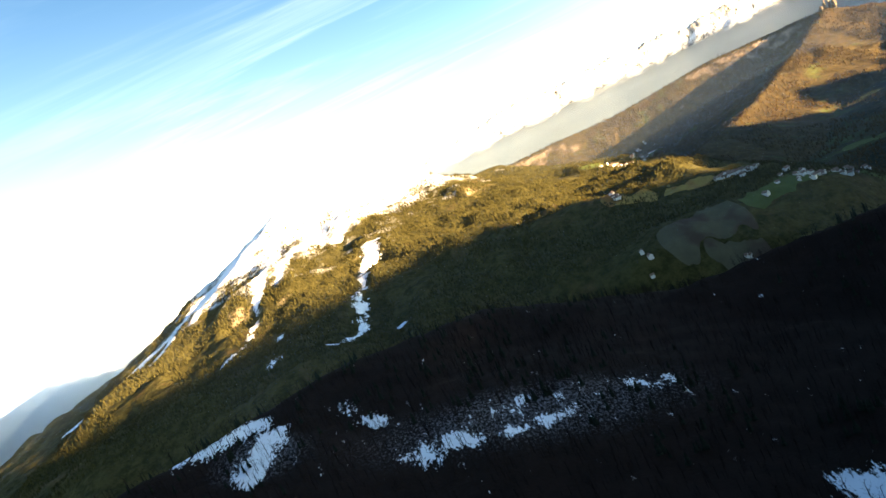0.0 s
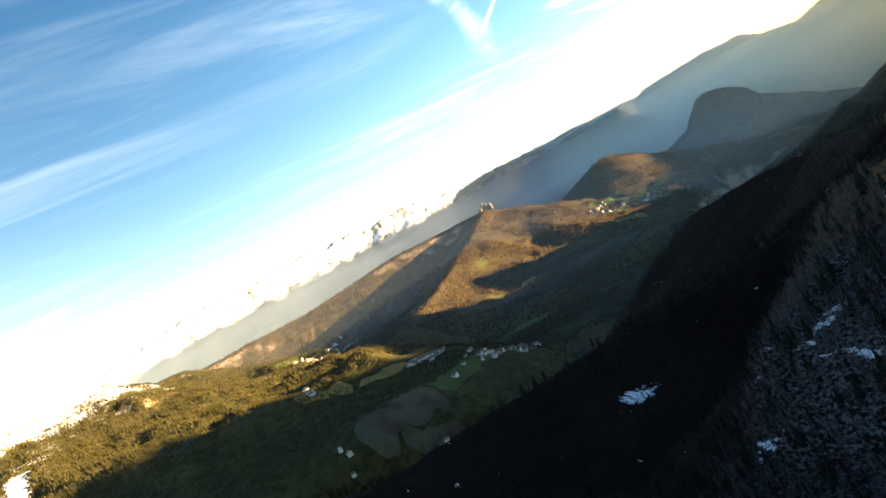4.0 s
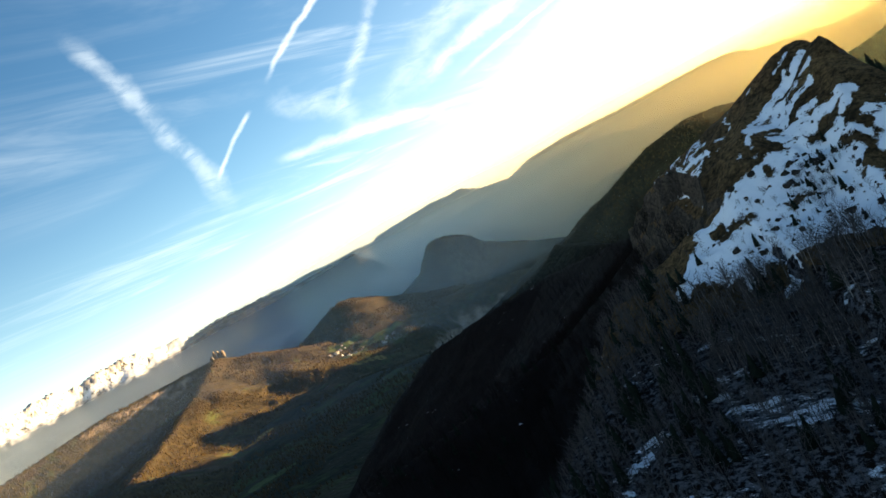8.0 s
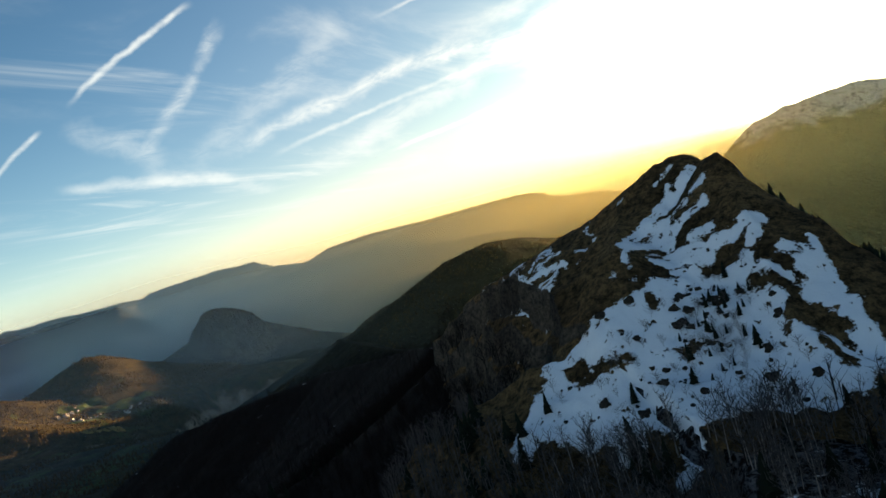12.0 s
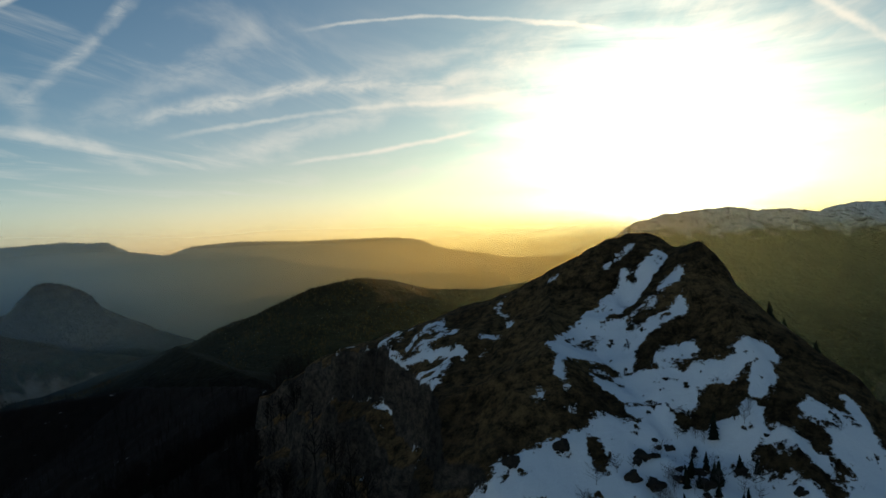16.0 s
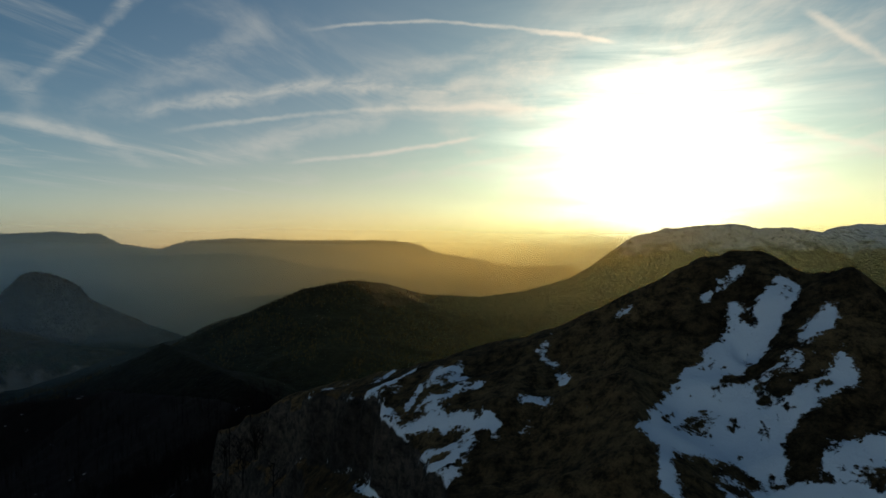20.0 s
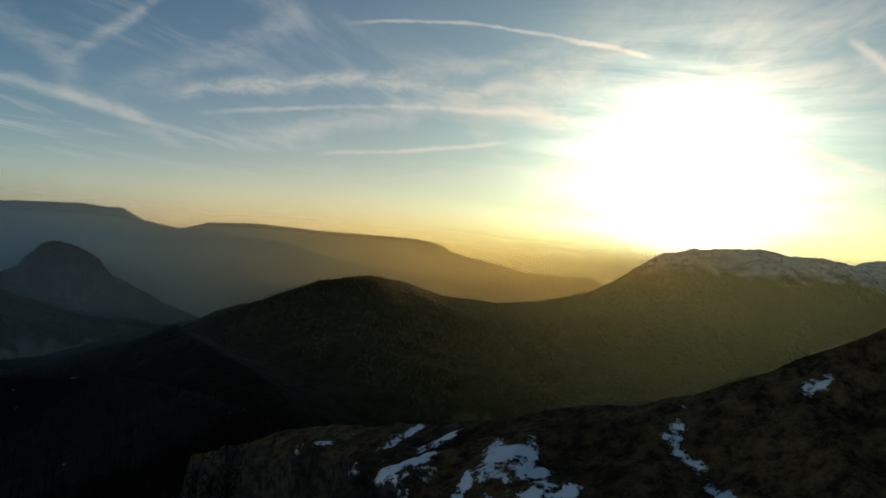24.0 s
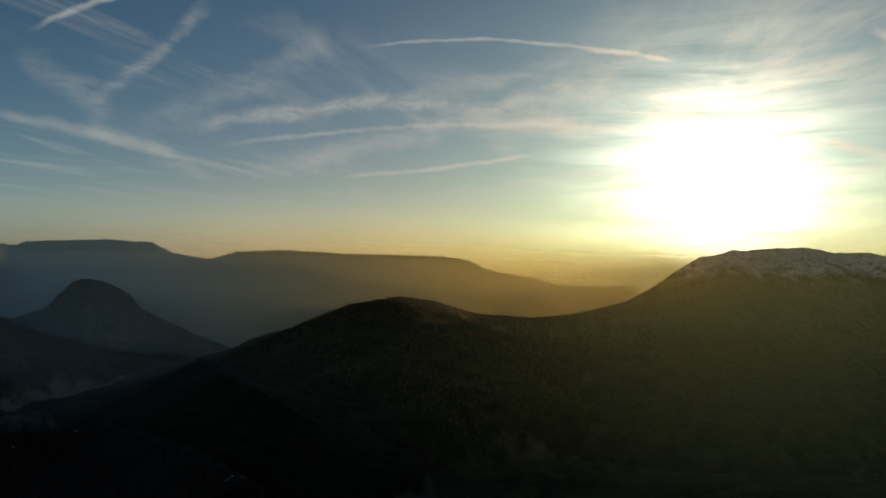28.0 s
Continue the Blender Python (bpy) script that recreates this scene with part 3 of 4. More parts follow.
def peak_height(X, Y):
    a, da = crest(X, Y, PEAK_CREST[:5], 0.66, 0.95, 500)
    a2, da2 = crest(X, Y, PEAK_CREST[4:], 0.4, 0.95, 500)
    b, db = crest(X, Y, SOUTH_CREST, 2.6, 0.72, 500, 48)
    rib, dr = crest(X, Y, [(406, 206, -53), (385, 208, -60), (366, 208, -65), (350, 206, -78), (330, 204, -95), (300, 205, -125)], 0.6, 0.62, 500)
    rib2, dr2 = crest(X, Y, [(396, 177, -49.5), (380, 176, -57), (363, 174, -66), (329, 172, -86), (312, 186, -100), (290, 190, -118)], 0.62, 0.75, 500)
    h = np.maximum(np.maximum(np.maximum(a, a2), b), np.maximum(rib, rib2))
    near = np.minimum(np.minimum(np.minimum(da, da2), db), np.minimum(dr, dr2))
    # the cliff under the northern shoulder
    wall, cut = np.full(X.shape, -1e9), np.full(X.shape, 1e9)
    for (x0, y0), (x1, y1) in zip(CLIFF, CLIFF[1:]):
        dx, dy = x1 - x0, y1 - y0
        s = np.clip(((X - x0) * dx + (Y - y0) * dy) / (dx * dx + dy * dy), 0, 1)
        ox, oy = X - (x0 + s * dx), Y - (y0 + s * dy)
        d = np.hypot(ox, oy)
        wall = np.where(d < cut, np.sign(dx * oy - dy * ox) * d, wall)
        cut = np.minimum(cut, d)
    wall = wall + 3.5 * fbm(X, Y, 16, 4, 131)
    drop = 0.0
    for i, (start, wide, share) in enumerate(((0, 3.0, 0.4), (5.5, 3.0, 0.33), (11, 4.0, 0.27))):
        s = np.clip((wall - start + 3.0 * fbm(X, Y, 11, 3, 141 + i)) / wide, 0, 1)
        drop = drop + share * s * s * (3 - 2 * s)
    h = h - np.clip((X - 338) / 30, 0, 1) * 28 * drop - np.clip(wall, 0, 40) * 0.2 - np.clip(wall - 16, 0, 40) * 1.6 * np.clip((X - 430) / 30, 0, 1) - 80 * np.clip((X - 495) / 40, 0, 1)
    # the steep southern side
    side, cut = np.full(X.shape, -1e9), np.full(X.shape, 1e9)
    for (x0, y0), (x1, y1) in zip(SOUTH_EDGE, SOUTH_EDGE[1:]):
        dx, dy = x1 - x0, y1 - y0
        s = np.clip(((X - x0) * dx + (Y - y0) * dy) / (dx * dx + dy * dy), 0, 1)
        ox, oy = X - (x0 + s * dx), Y - (y0 + s * dy)
        d = np.hypot(ox, oy)
        side = np.where(d < cut, np.sign(dx * oy - dy * ox) * d, side)
        cut = np.minimum(cut, d)
    s = np.clip((side - 0.5 + 1.5 * fbm(X, Y, 9, 3, 151)) / 9.0, 0, 1)
    h = h - (15 + 7 * np.clip((X - 392) / 10, 0, 1)) * s * s * (3 - 2 * s) * np.clip((X - 325) / 30, 0, 1) - np.clip(side - 6, 0, 40) * 0.35 * np.clip((X - 325) / 30, 0, 1)
    h = h - 70 * np.clip((Y - 268) / 40, 0, 1) * np.clip((440 - X) / 40, 0, 1)
    k = np.clip(near / 12, 0.1, 1)
    return h + 2.8 * k * crags(X, Y, 22, 6, 101) + 1.0 * fbm(X, Y, 6, 4, 105) - 0.5


def flank_height(X, Y):
    a, da = crest(X, Y, RIDGE, 0.5, 0.6, 900)
    b, db = crest(X, Y, SPUR, 0.85, 0.34, 700)
    c, dc = crest(X, Y, SHOULDER, 0.6, 0.75, 700)
    e, de = crest(X, Y, [(420, 200, -78), (470, 270, -95), (497, 311, -104)], 0.55, 0.9, 500)
    h = np.maximum(np.maximum(a, e), np.maximum(b, c))
    near = np.minimum(np.minimum(da, db), np.minimum(dc, de))
    h = h + 9 * np.clip(near / 80, 0.1, 1) * fbm(X, Y, 120, 5, 91) + 2.0 * fbm(X, Y, 24, 4, 95)
    # the foot of the peak's face
    foot = peak_height(X, Y) - 1.2 - 300 * np.clip((250 - X) / 90, 0, 9) ** 2 - 60 * np.clip((X - 335) / 20, 0, 9)
    return np.maximum(h, foot)


flank_me, FX, FY, FZ = height_mesh("wooded_mountainside", -500, 1400, -420, 1000, 4.0, flank_height)
# old snow lies under the peak's face, on the spur's near side and in clearings
PATCHES = [
    (-166, 418, -128, 442, 6), (-120, 423, -127, 389, 9), (-42, 371, -36, 362, 6), (-27, 372, -10, 364, 4), (0, 366, 36, 378, 3), (11, 396, 20, 402, 3), (80, 398, 92, 392, 4),
    (-66, 422, -60, 415, 3), (-80, 443, -76, 436, 3), (294, 409, 300, 404, 5), (121, 274, 130, 255, 10), (255, 245, 262, 238, 2), (330, 300, 336, 292, 3),
]
cover = np.full(FX.shape, -30.0)
for st in PATCHES:
    cover = np.maximum(cover, stroke(FX, FY, *st, 1.0))
old = 0.5 * np.exp(-(((FX - 285) / 55) ** 2 + ((FY - 195) / 75) ** 2)) + 0.35 * np.exp(-(((FX - 230) / 80) ** 2 + ((FY - 210) / 100) ** 2)) + 0.62 * np.exp(-((FY - 385) / 34) ** 2 - ((FX - 20) / 90) ** 2) + 0.9 * np.exp(-((FY - 405) / 20) ** 2 - ((FX + 126) / 22) ** 2)
attribute(flank_me, "old_snow", old)
attribute(flank_me, "snow", cover)
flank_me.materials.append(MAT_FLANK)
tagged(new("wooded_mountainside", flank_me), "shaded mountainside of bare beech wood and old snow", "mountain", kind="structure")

# snowfields and bare patches on the peak: strokes from one end to the other, half width
GULLY_SNOW = [
    (398.8, 184.4, 394.4, 188, 1.7), (394.4, 188, 392.2, 191.5, 1.6), (392.2, 191.5, 388.8, 195.6, 1.6), (388.8, 195.6, 383.9, 199.8, 1.5), (383.9, 199.8, 378.6, 203.3, 1.4), (378.6, 203.3, 369.3, 207, 1.3), (394.4, 188, 387.4, 194.1, 1.9), (388.8, 195.6, 381.5, 200.1, 1.8),
    (396.6, 191.6, 392.3, 194, 0.9), (389.1, 181.9, 386.5, 185.7, 1.2), (383.1, 187.9, 382.1, 190.8, 1), (382.1, 190.8, 381.4, 194.1, 1), (381.4, 194.1, 379.8, 197.4, 1.1), (382.1, 182.9, 380.1, 182.8, 0.9), (380.1, 182.8, 377.9, 186.2, 1), (377.9, 186.2, 376, 189.6, 1),
    (376, 189.6, 376.5, 192.3, 1),
]
BASIN_SNOW = [
    (371, 204.3, 376.2, 195.3, 2), (376.2, 195.3, 372.4, 192.3, 2.1), (368.5, 205.3, 360.9, 206.3, 0.8), (374.1, 197, 369.8, 194.5, 1.5), (367.5, 188.7, 370, 183, 1.1), (403.3, 189.7, 401.7, 193, 0.5), (400.5, 194.9, 399.6, 196, 0.4), (401, 206.8, 401, 208, 0.5),
    (381.1, 193.5, 373.9, 191, 1.3), (360.5, 205, 354.5, 204, 0.8), (364.5, 198, 361.5, 186, 2.5), (357.5, 195, 356.5, 189, 1.1), (366.5, 171, 363.5, 178, 1.5), (363.5, 178, 363.5, 184, 1.4), (361.5, 173, 357.5, 175, 1.6), (344.5, 198, 350.5, 190, 3.1),
    (349.5, 191, 346.5, 177, 4.1), (352.5, 177, 342.5, 175, 2.1), (357.5, 162, 344.5, 161, 1.1),
]
SHOULDER_SNOW = [
    (353, 169, 354, 165, 1.1), (348, 166, 340, 162, 2.2), (345, 178, 346, 171, 2.6), (338, 208, 343, 198, 2.3), (334, 204, 340, 192, 3.8), (339, 208, 339, 211, 1), (356, 210, 357, 209, 0.5), (337, 212, 342, 197, 5.3),
    (423, 249, 419, 253, 0.7), (378, 228, 376, 234, 0.6),
]
SHELF_SNOW = [
    (401.1, 219.1, 399.7, 220.1, 0.5), (399.7, 220.1, 396.5, 217.5, 0.5), (396.5, 217.5, 389.7, 216.2, 0.4), (384.5, 221.9, 384.1, 218.5, 0.5), (380.8, 220.2, 379.5, 222, 0.4), (402.8, 244.7, 400.3, 248.4, 0.8), (398.6, 238.3, 393.7, 239.5, 0.7), (413.1, 257.9, 397.8, 245.9, 0.7),
    (397.8, 245.9, 391.5, 243.3, 0.7), (388.1, 239.9, 388, 234.2, 0.9), (388, 234.2, 380.6, 225, 0.8), (380.5, 234.8, 380.2, 229.4, 0.6), (380.2, 229.4, 381.7, 227.7, 0.6), (374.8, 231.9, 373.9, 229.9, 0.5), (373.9, 229.9, 375.9, 228.4, 0.5), (393.5, 246.5, 390.2, 242.6, 0.6),
    (383.8, 238.2, 377.3, 233.8, 0.6), (392.7, 232.4, 393.4, 228.7, 0.4), (398.4, 246.2, 391.5, 240.9, 0.8),
]
FACE_SNOW = [
    (345, 197, 341, 177, 6.1), (334, 179, 322, 177, 5.0), (337, 227, 340, 219, 2.1), (316, 232, 331, 225, 2.9), (324, 220, 324, 206, 4.6), (324, 206, 318, 193, 5.5), (323, 189, 321, 175, 5.8), (319, 175, 319, 166, 4.9), (333, 161, 324, 160, 2.6),
    (350, 164, 335, 161, 1.8), (321, 228, 313, 208, 2.8), (309, 196, 317, 185, 3.2), (313, 171, 322, 158, 2.7), (318, 188, 315, 178, 4.0), (310, 210, 308, 210, 1.1), (340, 167, 335, 160, 2.1), (302, 200, 306, 195, 1.2), (331, 181, 318, 183, 3.9),
]
BARE = [
    (378.3, 200, 376, 202, 0.5), (367.6, 203.5, 363.4, 204.1, 0.6), (363.7, 202.5, 362.2, 202.5, 0.6), (365.9, 199.5, 366.4, 197.5, 0.6), (372.1, 187.9, 370.7, 191.3, 1.7), (395.2, 190.7, 393.9, 190.5, 0.6), (381.9, 189, 379.7, 192.9, 0.7), (352, 174, 349, 169, 1.5),
    (332, 173, 329, 162, 0.7), (324, 168, 319, 165, 1.2), (346, 177, 341, 170, 1.4), (330, 219, 330, 207, 1), (330, 173, 329, 174, 0.9), (353, 211, 356, 204, 1.3), (345, 200, 348, 201, 0.9),
]


def snow_cover(X, Y):
    c = np.full(X.shape, -6.0)
    for st in GULLY_SNOW + BASIN_SNOW + SHELF_SNOW:
        c = np.maximum(c, 1.3 * stroke(X, Y, *st) - 0.05)
    for st in SHOULDER_SNOW + FACE_SNOW:
        c = np.maximum(c, stroke(X, Y, *st))
    shoulder = np.exp(-(((X - 396) / 17) ** 2 + ((Y - 238) / 14) ** 2))
    c = np.maximum(c, 5.0 * fbm(X * 0.7, Y, 9, 4, 171) - 3.2 + 1.6 * shoulder - 9.0 * (Y < 226))
    for st in BARE:
        c = np.minimum(c, -stroke(X, Y, *st))
    return c


peak_me, PX, PY, PZ = height_mesh("rocky_peak", 300, 540, 90, 370, 0.9, peak_height)
attribute(peak_me, "snow", snow_cover(PX, PY))
peak_me.materials.append(MAT_PEAK)
tagged(new("rocky_peak", peak_me), "pointed brown rock peak with broken snowfields", "mountain", kind="structure")

# ---- haze, with the sun's glow painted in ----


def haze_glow_curtain(radius, thick, top, fade, sunny):
    """A round curtain standing in for evening haze over the valleys; it thins out upwards. The sun's glow is put into
    it, as denser and golden haze on the sunny side.
    """
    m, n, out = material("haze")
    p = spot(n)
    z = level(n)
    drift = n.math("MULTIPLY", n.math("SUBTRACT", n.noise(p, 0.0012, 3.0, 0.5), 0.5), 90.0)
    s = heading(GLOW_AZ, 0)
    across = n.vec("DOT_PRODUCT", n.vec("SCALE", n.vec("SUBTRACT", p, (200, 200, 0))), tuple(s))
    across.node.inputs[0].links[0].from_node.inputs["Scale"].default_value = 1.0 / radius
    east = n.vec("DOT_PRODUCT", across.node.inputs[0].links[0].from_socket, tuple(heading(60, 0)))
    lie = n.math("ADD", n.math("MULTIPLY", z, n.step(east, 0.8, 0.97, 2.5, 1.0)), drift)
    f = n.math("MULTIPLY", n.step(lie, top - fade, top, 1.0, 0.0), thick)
    # the glare round the sun, put in as extra density about its heading
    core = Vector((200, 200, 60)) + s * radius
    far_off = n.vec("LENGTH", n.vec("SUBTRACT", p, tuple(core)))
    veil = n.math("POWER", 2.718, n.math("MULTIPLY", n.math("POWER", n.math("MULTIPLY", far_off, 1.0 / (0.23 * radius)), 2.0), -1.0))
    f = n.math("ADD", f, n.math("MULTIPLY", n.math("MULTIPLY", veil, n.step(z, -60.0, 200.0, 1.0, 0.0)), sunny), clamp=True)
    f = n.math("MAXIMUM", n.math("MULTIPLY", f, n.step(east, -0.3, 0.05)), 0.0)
    # blue to gold towards the sun: its glow painted into the curtain's colour
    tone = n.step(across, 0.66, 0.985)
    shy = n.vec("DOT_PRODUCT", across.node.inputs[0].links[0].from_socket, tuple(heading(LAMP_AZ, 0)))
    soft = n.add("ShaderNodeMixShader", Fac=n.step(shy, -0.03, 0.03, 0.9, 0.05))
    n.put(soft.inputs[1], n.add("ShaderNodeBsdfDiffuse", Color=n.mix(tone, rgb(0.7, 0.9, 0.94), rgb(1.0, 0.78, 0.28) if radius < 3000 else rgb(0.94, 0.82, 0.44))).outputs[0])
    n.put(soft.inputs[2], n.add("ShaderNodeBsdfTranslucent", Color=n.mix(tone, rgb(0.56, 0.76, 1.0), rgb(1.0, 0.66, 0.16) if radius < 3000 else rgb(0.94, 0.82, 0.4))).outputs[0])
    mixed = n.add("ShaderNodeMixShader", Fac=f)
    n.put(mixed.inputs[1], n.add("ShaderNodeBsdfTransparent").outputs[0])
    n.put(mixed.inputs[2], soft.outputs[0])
    n.put(out.inputs[0], mixed.outputs[0])
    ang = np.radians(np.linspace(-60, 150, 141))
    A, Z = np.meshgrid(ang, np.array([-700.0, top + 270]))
    me = grid_mesh("haze_glow_curtain", 200 + radius * np.sin(A), 200 + radius * np.cos(A), Z)
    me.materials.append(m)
    ob = tagged(new("haze_glow_curtain", me), "thin curtain of blue evening haze with the sun's golden glow painted in", "haze", kind="stuff")
    ob.visible_shadow = False
    return ob


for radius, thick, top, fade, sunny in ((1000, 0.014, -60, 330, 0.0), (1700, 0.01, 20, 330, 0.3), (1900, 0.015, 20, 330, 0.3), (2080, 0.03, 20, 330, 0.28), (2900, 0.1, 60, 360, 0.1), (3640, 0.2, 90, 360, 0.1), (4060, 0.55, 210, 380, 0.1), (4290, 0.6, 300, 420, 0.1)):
    haze_glow_curtain(radius, thick, top, fade, sunny)

# ---- woods ----
rng = np.random.default_rng(7)


def near_height(X, Y):
    inside = (X > 302) & (X < 538) & (Y > 92) & (Y < 368)
    return np.maximum(flank_height(X, Y), np.where(inside, peak_height(np.clip(X, 300, 540), np.clip(Y, 90, 370)), -999))


def conifer_shape(r, tiers, seg):
    """A unit conifer crown: ragged skirts, one above the other. Points and triangles."""
    v, f = [], []
    for i in range(tiers):
        low, top = 0.1 + 0.82 * i / tiers, 0.1 + 0.82 * (i + 1.55) / tiers
        rad = 0.2 * (1 - i / tiers) ** 0.85 + 0.025
        base = len(v)
        for k in range(seg):
            a = 2 * math.pi * (k + 0.5 * (i % 2)) / seg
            q = rad * (0.72 + 0.56 * r.random())
            v.append((q * math.cos(a), q * math.sin(a), low - 0.05 * r.random()))
        v.append((0.01 * r.normal(), 0.01 * r.normal(), min(top, 1.0)))
        for k in range(seg):
            f.append((base + k, base + (k + 1) % seg, base + seg))
    return np.array(v), np.array(f)


def sliver(v, f, p, q, w):
    """A thin tapering three-sided rod from p to q."""
    p, q = np.array(p, float), np.array(q, float)
    d = q - p
    a = np.cross(d, (0.31, 0.77, 0.55))
    a = a / max(np.linalg.norm(a), 1e-9)
    b = np.cross(d, a)
    b = b / max(np.linalg.norm(b), 1e-9)
    i = len(v)
    v += [tuple(p + w * a), tuple(p + w * (-0.5 * a + 0.87 * b)), tuple(p + w * (-0.5 * a - 0.87 * b)), tuple(q)]
    f += [(i, i + 1, i + 3), (i + 1, i + 2, i + 3), (i + 2, i, i + 3)]


def bare_shape(r, limbs, twigs, spread=0.3):
    """The crown of a leafless tree: limbs that rise from the stem, each with twigs."""
    v, f = [], []
    for i in range(limbs):
        z = 0.22 + 0.6 * (i + r.random()) / limbs
        a = 2.4 * i + r.random()
        rad = spread * (1.0 - 0.5 * abs(z - 0.45)) * (0.6 + 0.6 * r.random())
        root = np.array((0, 0, z))
        tip = np.array((rad * math.cos(a), rad * math.sin(a), min(1.0, z + 0.2 + 0.2 * r.random())))
        sliver(v, f, root, tip, 0.011)
        for k in range(twigs):
            s = 0.25 + 0.75 * r.random()
            start = root + (tip - root) * s
            sliver(v, f, start, start + r.normal(0, 0.075, 3) + (0, 0, 0.09), 0.006)
    return np.array(v), np.array(f)


def stem_shape(r, width=0.016, top=0.8):
    v, f = [], []
    for k in range(5):
        a = 2 * math.pi * k / 5
        v.append((width * math.cos(a), width * math.sin(a), -0.06))
        v.append((width * 0.35 * math.cos(a) + 0.02 * r.normal() * 0.3, width * 0.35 * math.sin(a), top))
    for k in range(5):
        n = (k + 1) % 5
        f += [(2 * k, 2 * n, 2 * n + 1), (2 * k, 2 * n + 1, 2 * k + 1)]
    return np.array(v), np.array(f)


def join(a, b):
    return np.concatenate([a[0], b[0]]), np.concatenate([a[1], b[1] + len(a[0])])


def wood(name, label, mat, shapes, x, y, z, tall, wide=1.0):
    """Many trees joined into one mesh."""
    verts, tris, at = [], [], 0
    which = rng.integers(0, len(shapes), len(x))
    for i, (v, f) in enumerate(shapes):
        k = np.where(which == i)[0]
        a = rng.random(len(k)) * 6.283
        c, s = np.cos(a)[:, None], np.sin(a)[:, None]
        h = tall[k][:, None]
        w = h * wide * (0.8 + 0.4 * rng.random(len(k)))[:, None]
        p = np.stack([(v[:, 0] * c - v[:, 1] * s) * w + x[k][:, None], (v[:, 0] * s + v[:, 1] * c) * w + y[k][:, None], v[:, 2] * h + z[k][:, None]], -1)
        verts.append(p.reshape(-1, 3))
        tris.append((f[None] + (np.arange(len(k)) * len(v))[:, None, None] + at).reshape(-1, 3))
        at += len(k) * len(v)
    me = raw_mesh(name, np.concatenate(verts), np.concatenate(tris), False)
    me.materials.append(mat)
    return tagged(new(name, me), label, "trees", kind="stuff")


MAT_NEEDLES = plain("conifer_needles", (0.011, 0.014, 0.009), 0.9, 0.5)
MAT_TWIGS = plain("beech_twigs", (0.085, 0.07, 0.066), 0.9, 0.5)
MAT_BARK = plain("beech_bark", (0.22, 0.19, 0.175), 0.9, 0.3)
# shaded copy of the twigs: the slopes' deep shade is put into the colour
MAT_SHADED_TWIGS = plain("shaded_wood_twigs", (0.013, 0.008, 0.0065), 0.9, 0.5)
# lit copy of the conifers, low sun's gold mixed into the colour
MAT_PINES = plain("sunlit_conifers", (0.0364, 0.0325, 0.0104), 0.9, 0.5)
CONIFERS = [conifer_shape(rng, 7, 9) for _ in range(4)]
LEAFLESS = [bare_shape(rng, 10, 7) for _ in range(4)]
MEDIUM = [join(bare_shape(rng, 7, 4), stem_shape(rng, 0.018, 0.9)) for _ in range(4)]
STEMS = [stem_shape(rng) for _ in range(3)]
SIMPLE_BARE = [join(bare_shape(rng, 5, 1), stem_shape(rng, 0.02)) for _ in range(4)]
SIMPLE_CONIFER = [conifer_shape(rng, 2, 4) for _ in range(3)]


def sown(x0, x1, y0, y1, count):
    x, y = rng.uniform(x0, x1, count), rng.uniform(y0, y1, count)
    return x, y, near_height(x[None], y[None])[0]


def open_snow(x, y):
    inside = (x > 300) & (x < 540) & (y > 90) & (y < 370)
    return np.where(inside, snow_cover(x[None], y[None])[0], -9)


def on_top(x, y, z):
    """Bare summit ground, above the wood."""
    return (x > 318) & (z > -101 + 0.16 * np.maximum(0, y - 215))


def meadow_of(name, mesh, mat):
    mesh.materials.append(mat)
    return mesh


def tree_thing(kind, label, stem, crown, bark, leaf, tall):
    root = new(kind)
    root.empty_display_size = 0.3
    tagged(root, label, "tree", kind + "s on the mountainside")
    for part_name, (v, f), mat in (("trunk", stem, bark), ("crown", crown, leaf)):
        me = raw_mesh(part_name, v * tall, f, False)
        me.materials.append(mat)
        new(part_name, me).parent = root
    return root


def planted(masters, x, y, z):
    for i in range(len(x)):
        m = masters[i % len(masters)]
        size = 0.72 + 0.6 * rng.random()
        t = Matrix.LocRotScale((x[i], y[i], z[i] - 0.2), Euler((0.06 * rng.normal(), 0.06 * rng.normal(), 6.28 * rng.random())), (size, size, size * (0.9 + 0.25 * rng.random())))
        if i < len(masters):
            m.matrix_basis = t
        else:
            c = copy_thing(m, Matrix.Identity(4))
            c.matrix_basis = t


# the beech wood below the peak's face, singly where it is passed nearest
x, y, z = sown(150, 350, 80, 310, 9500)
inner = np.minimum(np.minimum(x - 150, 352 - x) / 50, np.minimum(y - 80, 310 - y) / 60)
keep = ~on_top(x, y, z) & (open_snow(x, y) < -0.5) & ((rng.random(len(x)) < inner) | (x > 330))
x, y, z = x[keep], y[keep], z[keep]
order = np.argsort(np.hypot(x - 300, y - 200))
a, b = order[:280], order[280:]
planted([tree_thing("beech_tree", "leafless grey beech tree standing in old snow", STEMS[i % 3], LEAFLESS[i], MAT_BARK, MAT_TWIGS, 7.5) for i in range(4)], x[a], y[a], z[a])
wood("beech_wood", "leafless grey-brown beech wood on the shaded slope", MAT_TWIGS, MEDIUM, x[b], y[b], z[b], rng.uniform(4, 7.5, len(b)))
x, y, z = sown(345, 640, 225, 470, 2600)
keep = ~on_top(x, y, z)
x, y, z = x[keep], y[keep], z[keep]
wood("beech_wood", "dark leafless beech wood under the cliff", MAT_SHADED_TWIGS, [join(LEAFLESS[i], STEMS[i % 3]) for i in range(4)], x, y, z, rng.uniform(6, 10, len(x)))
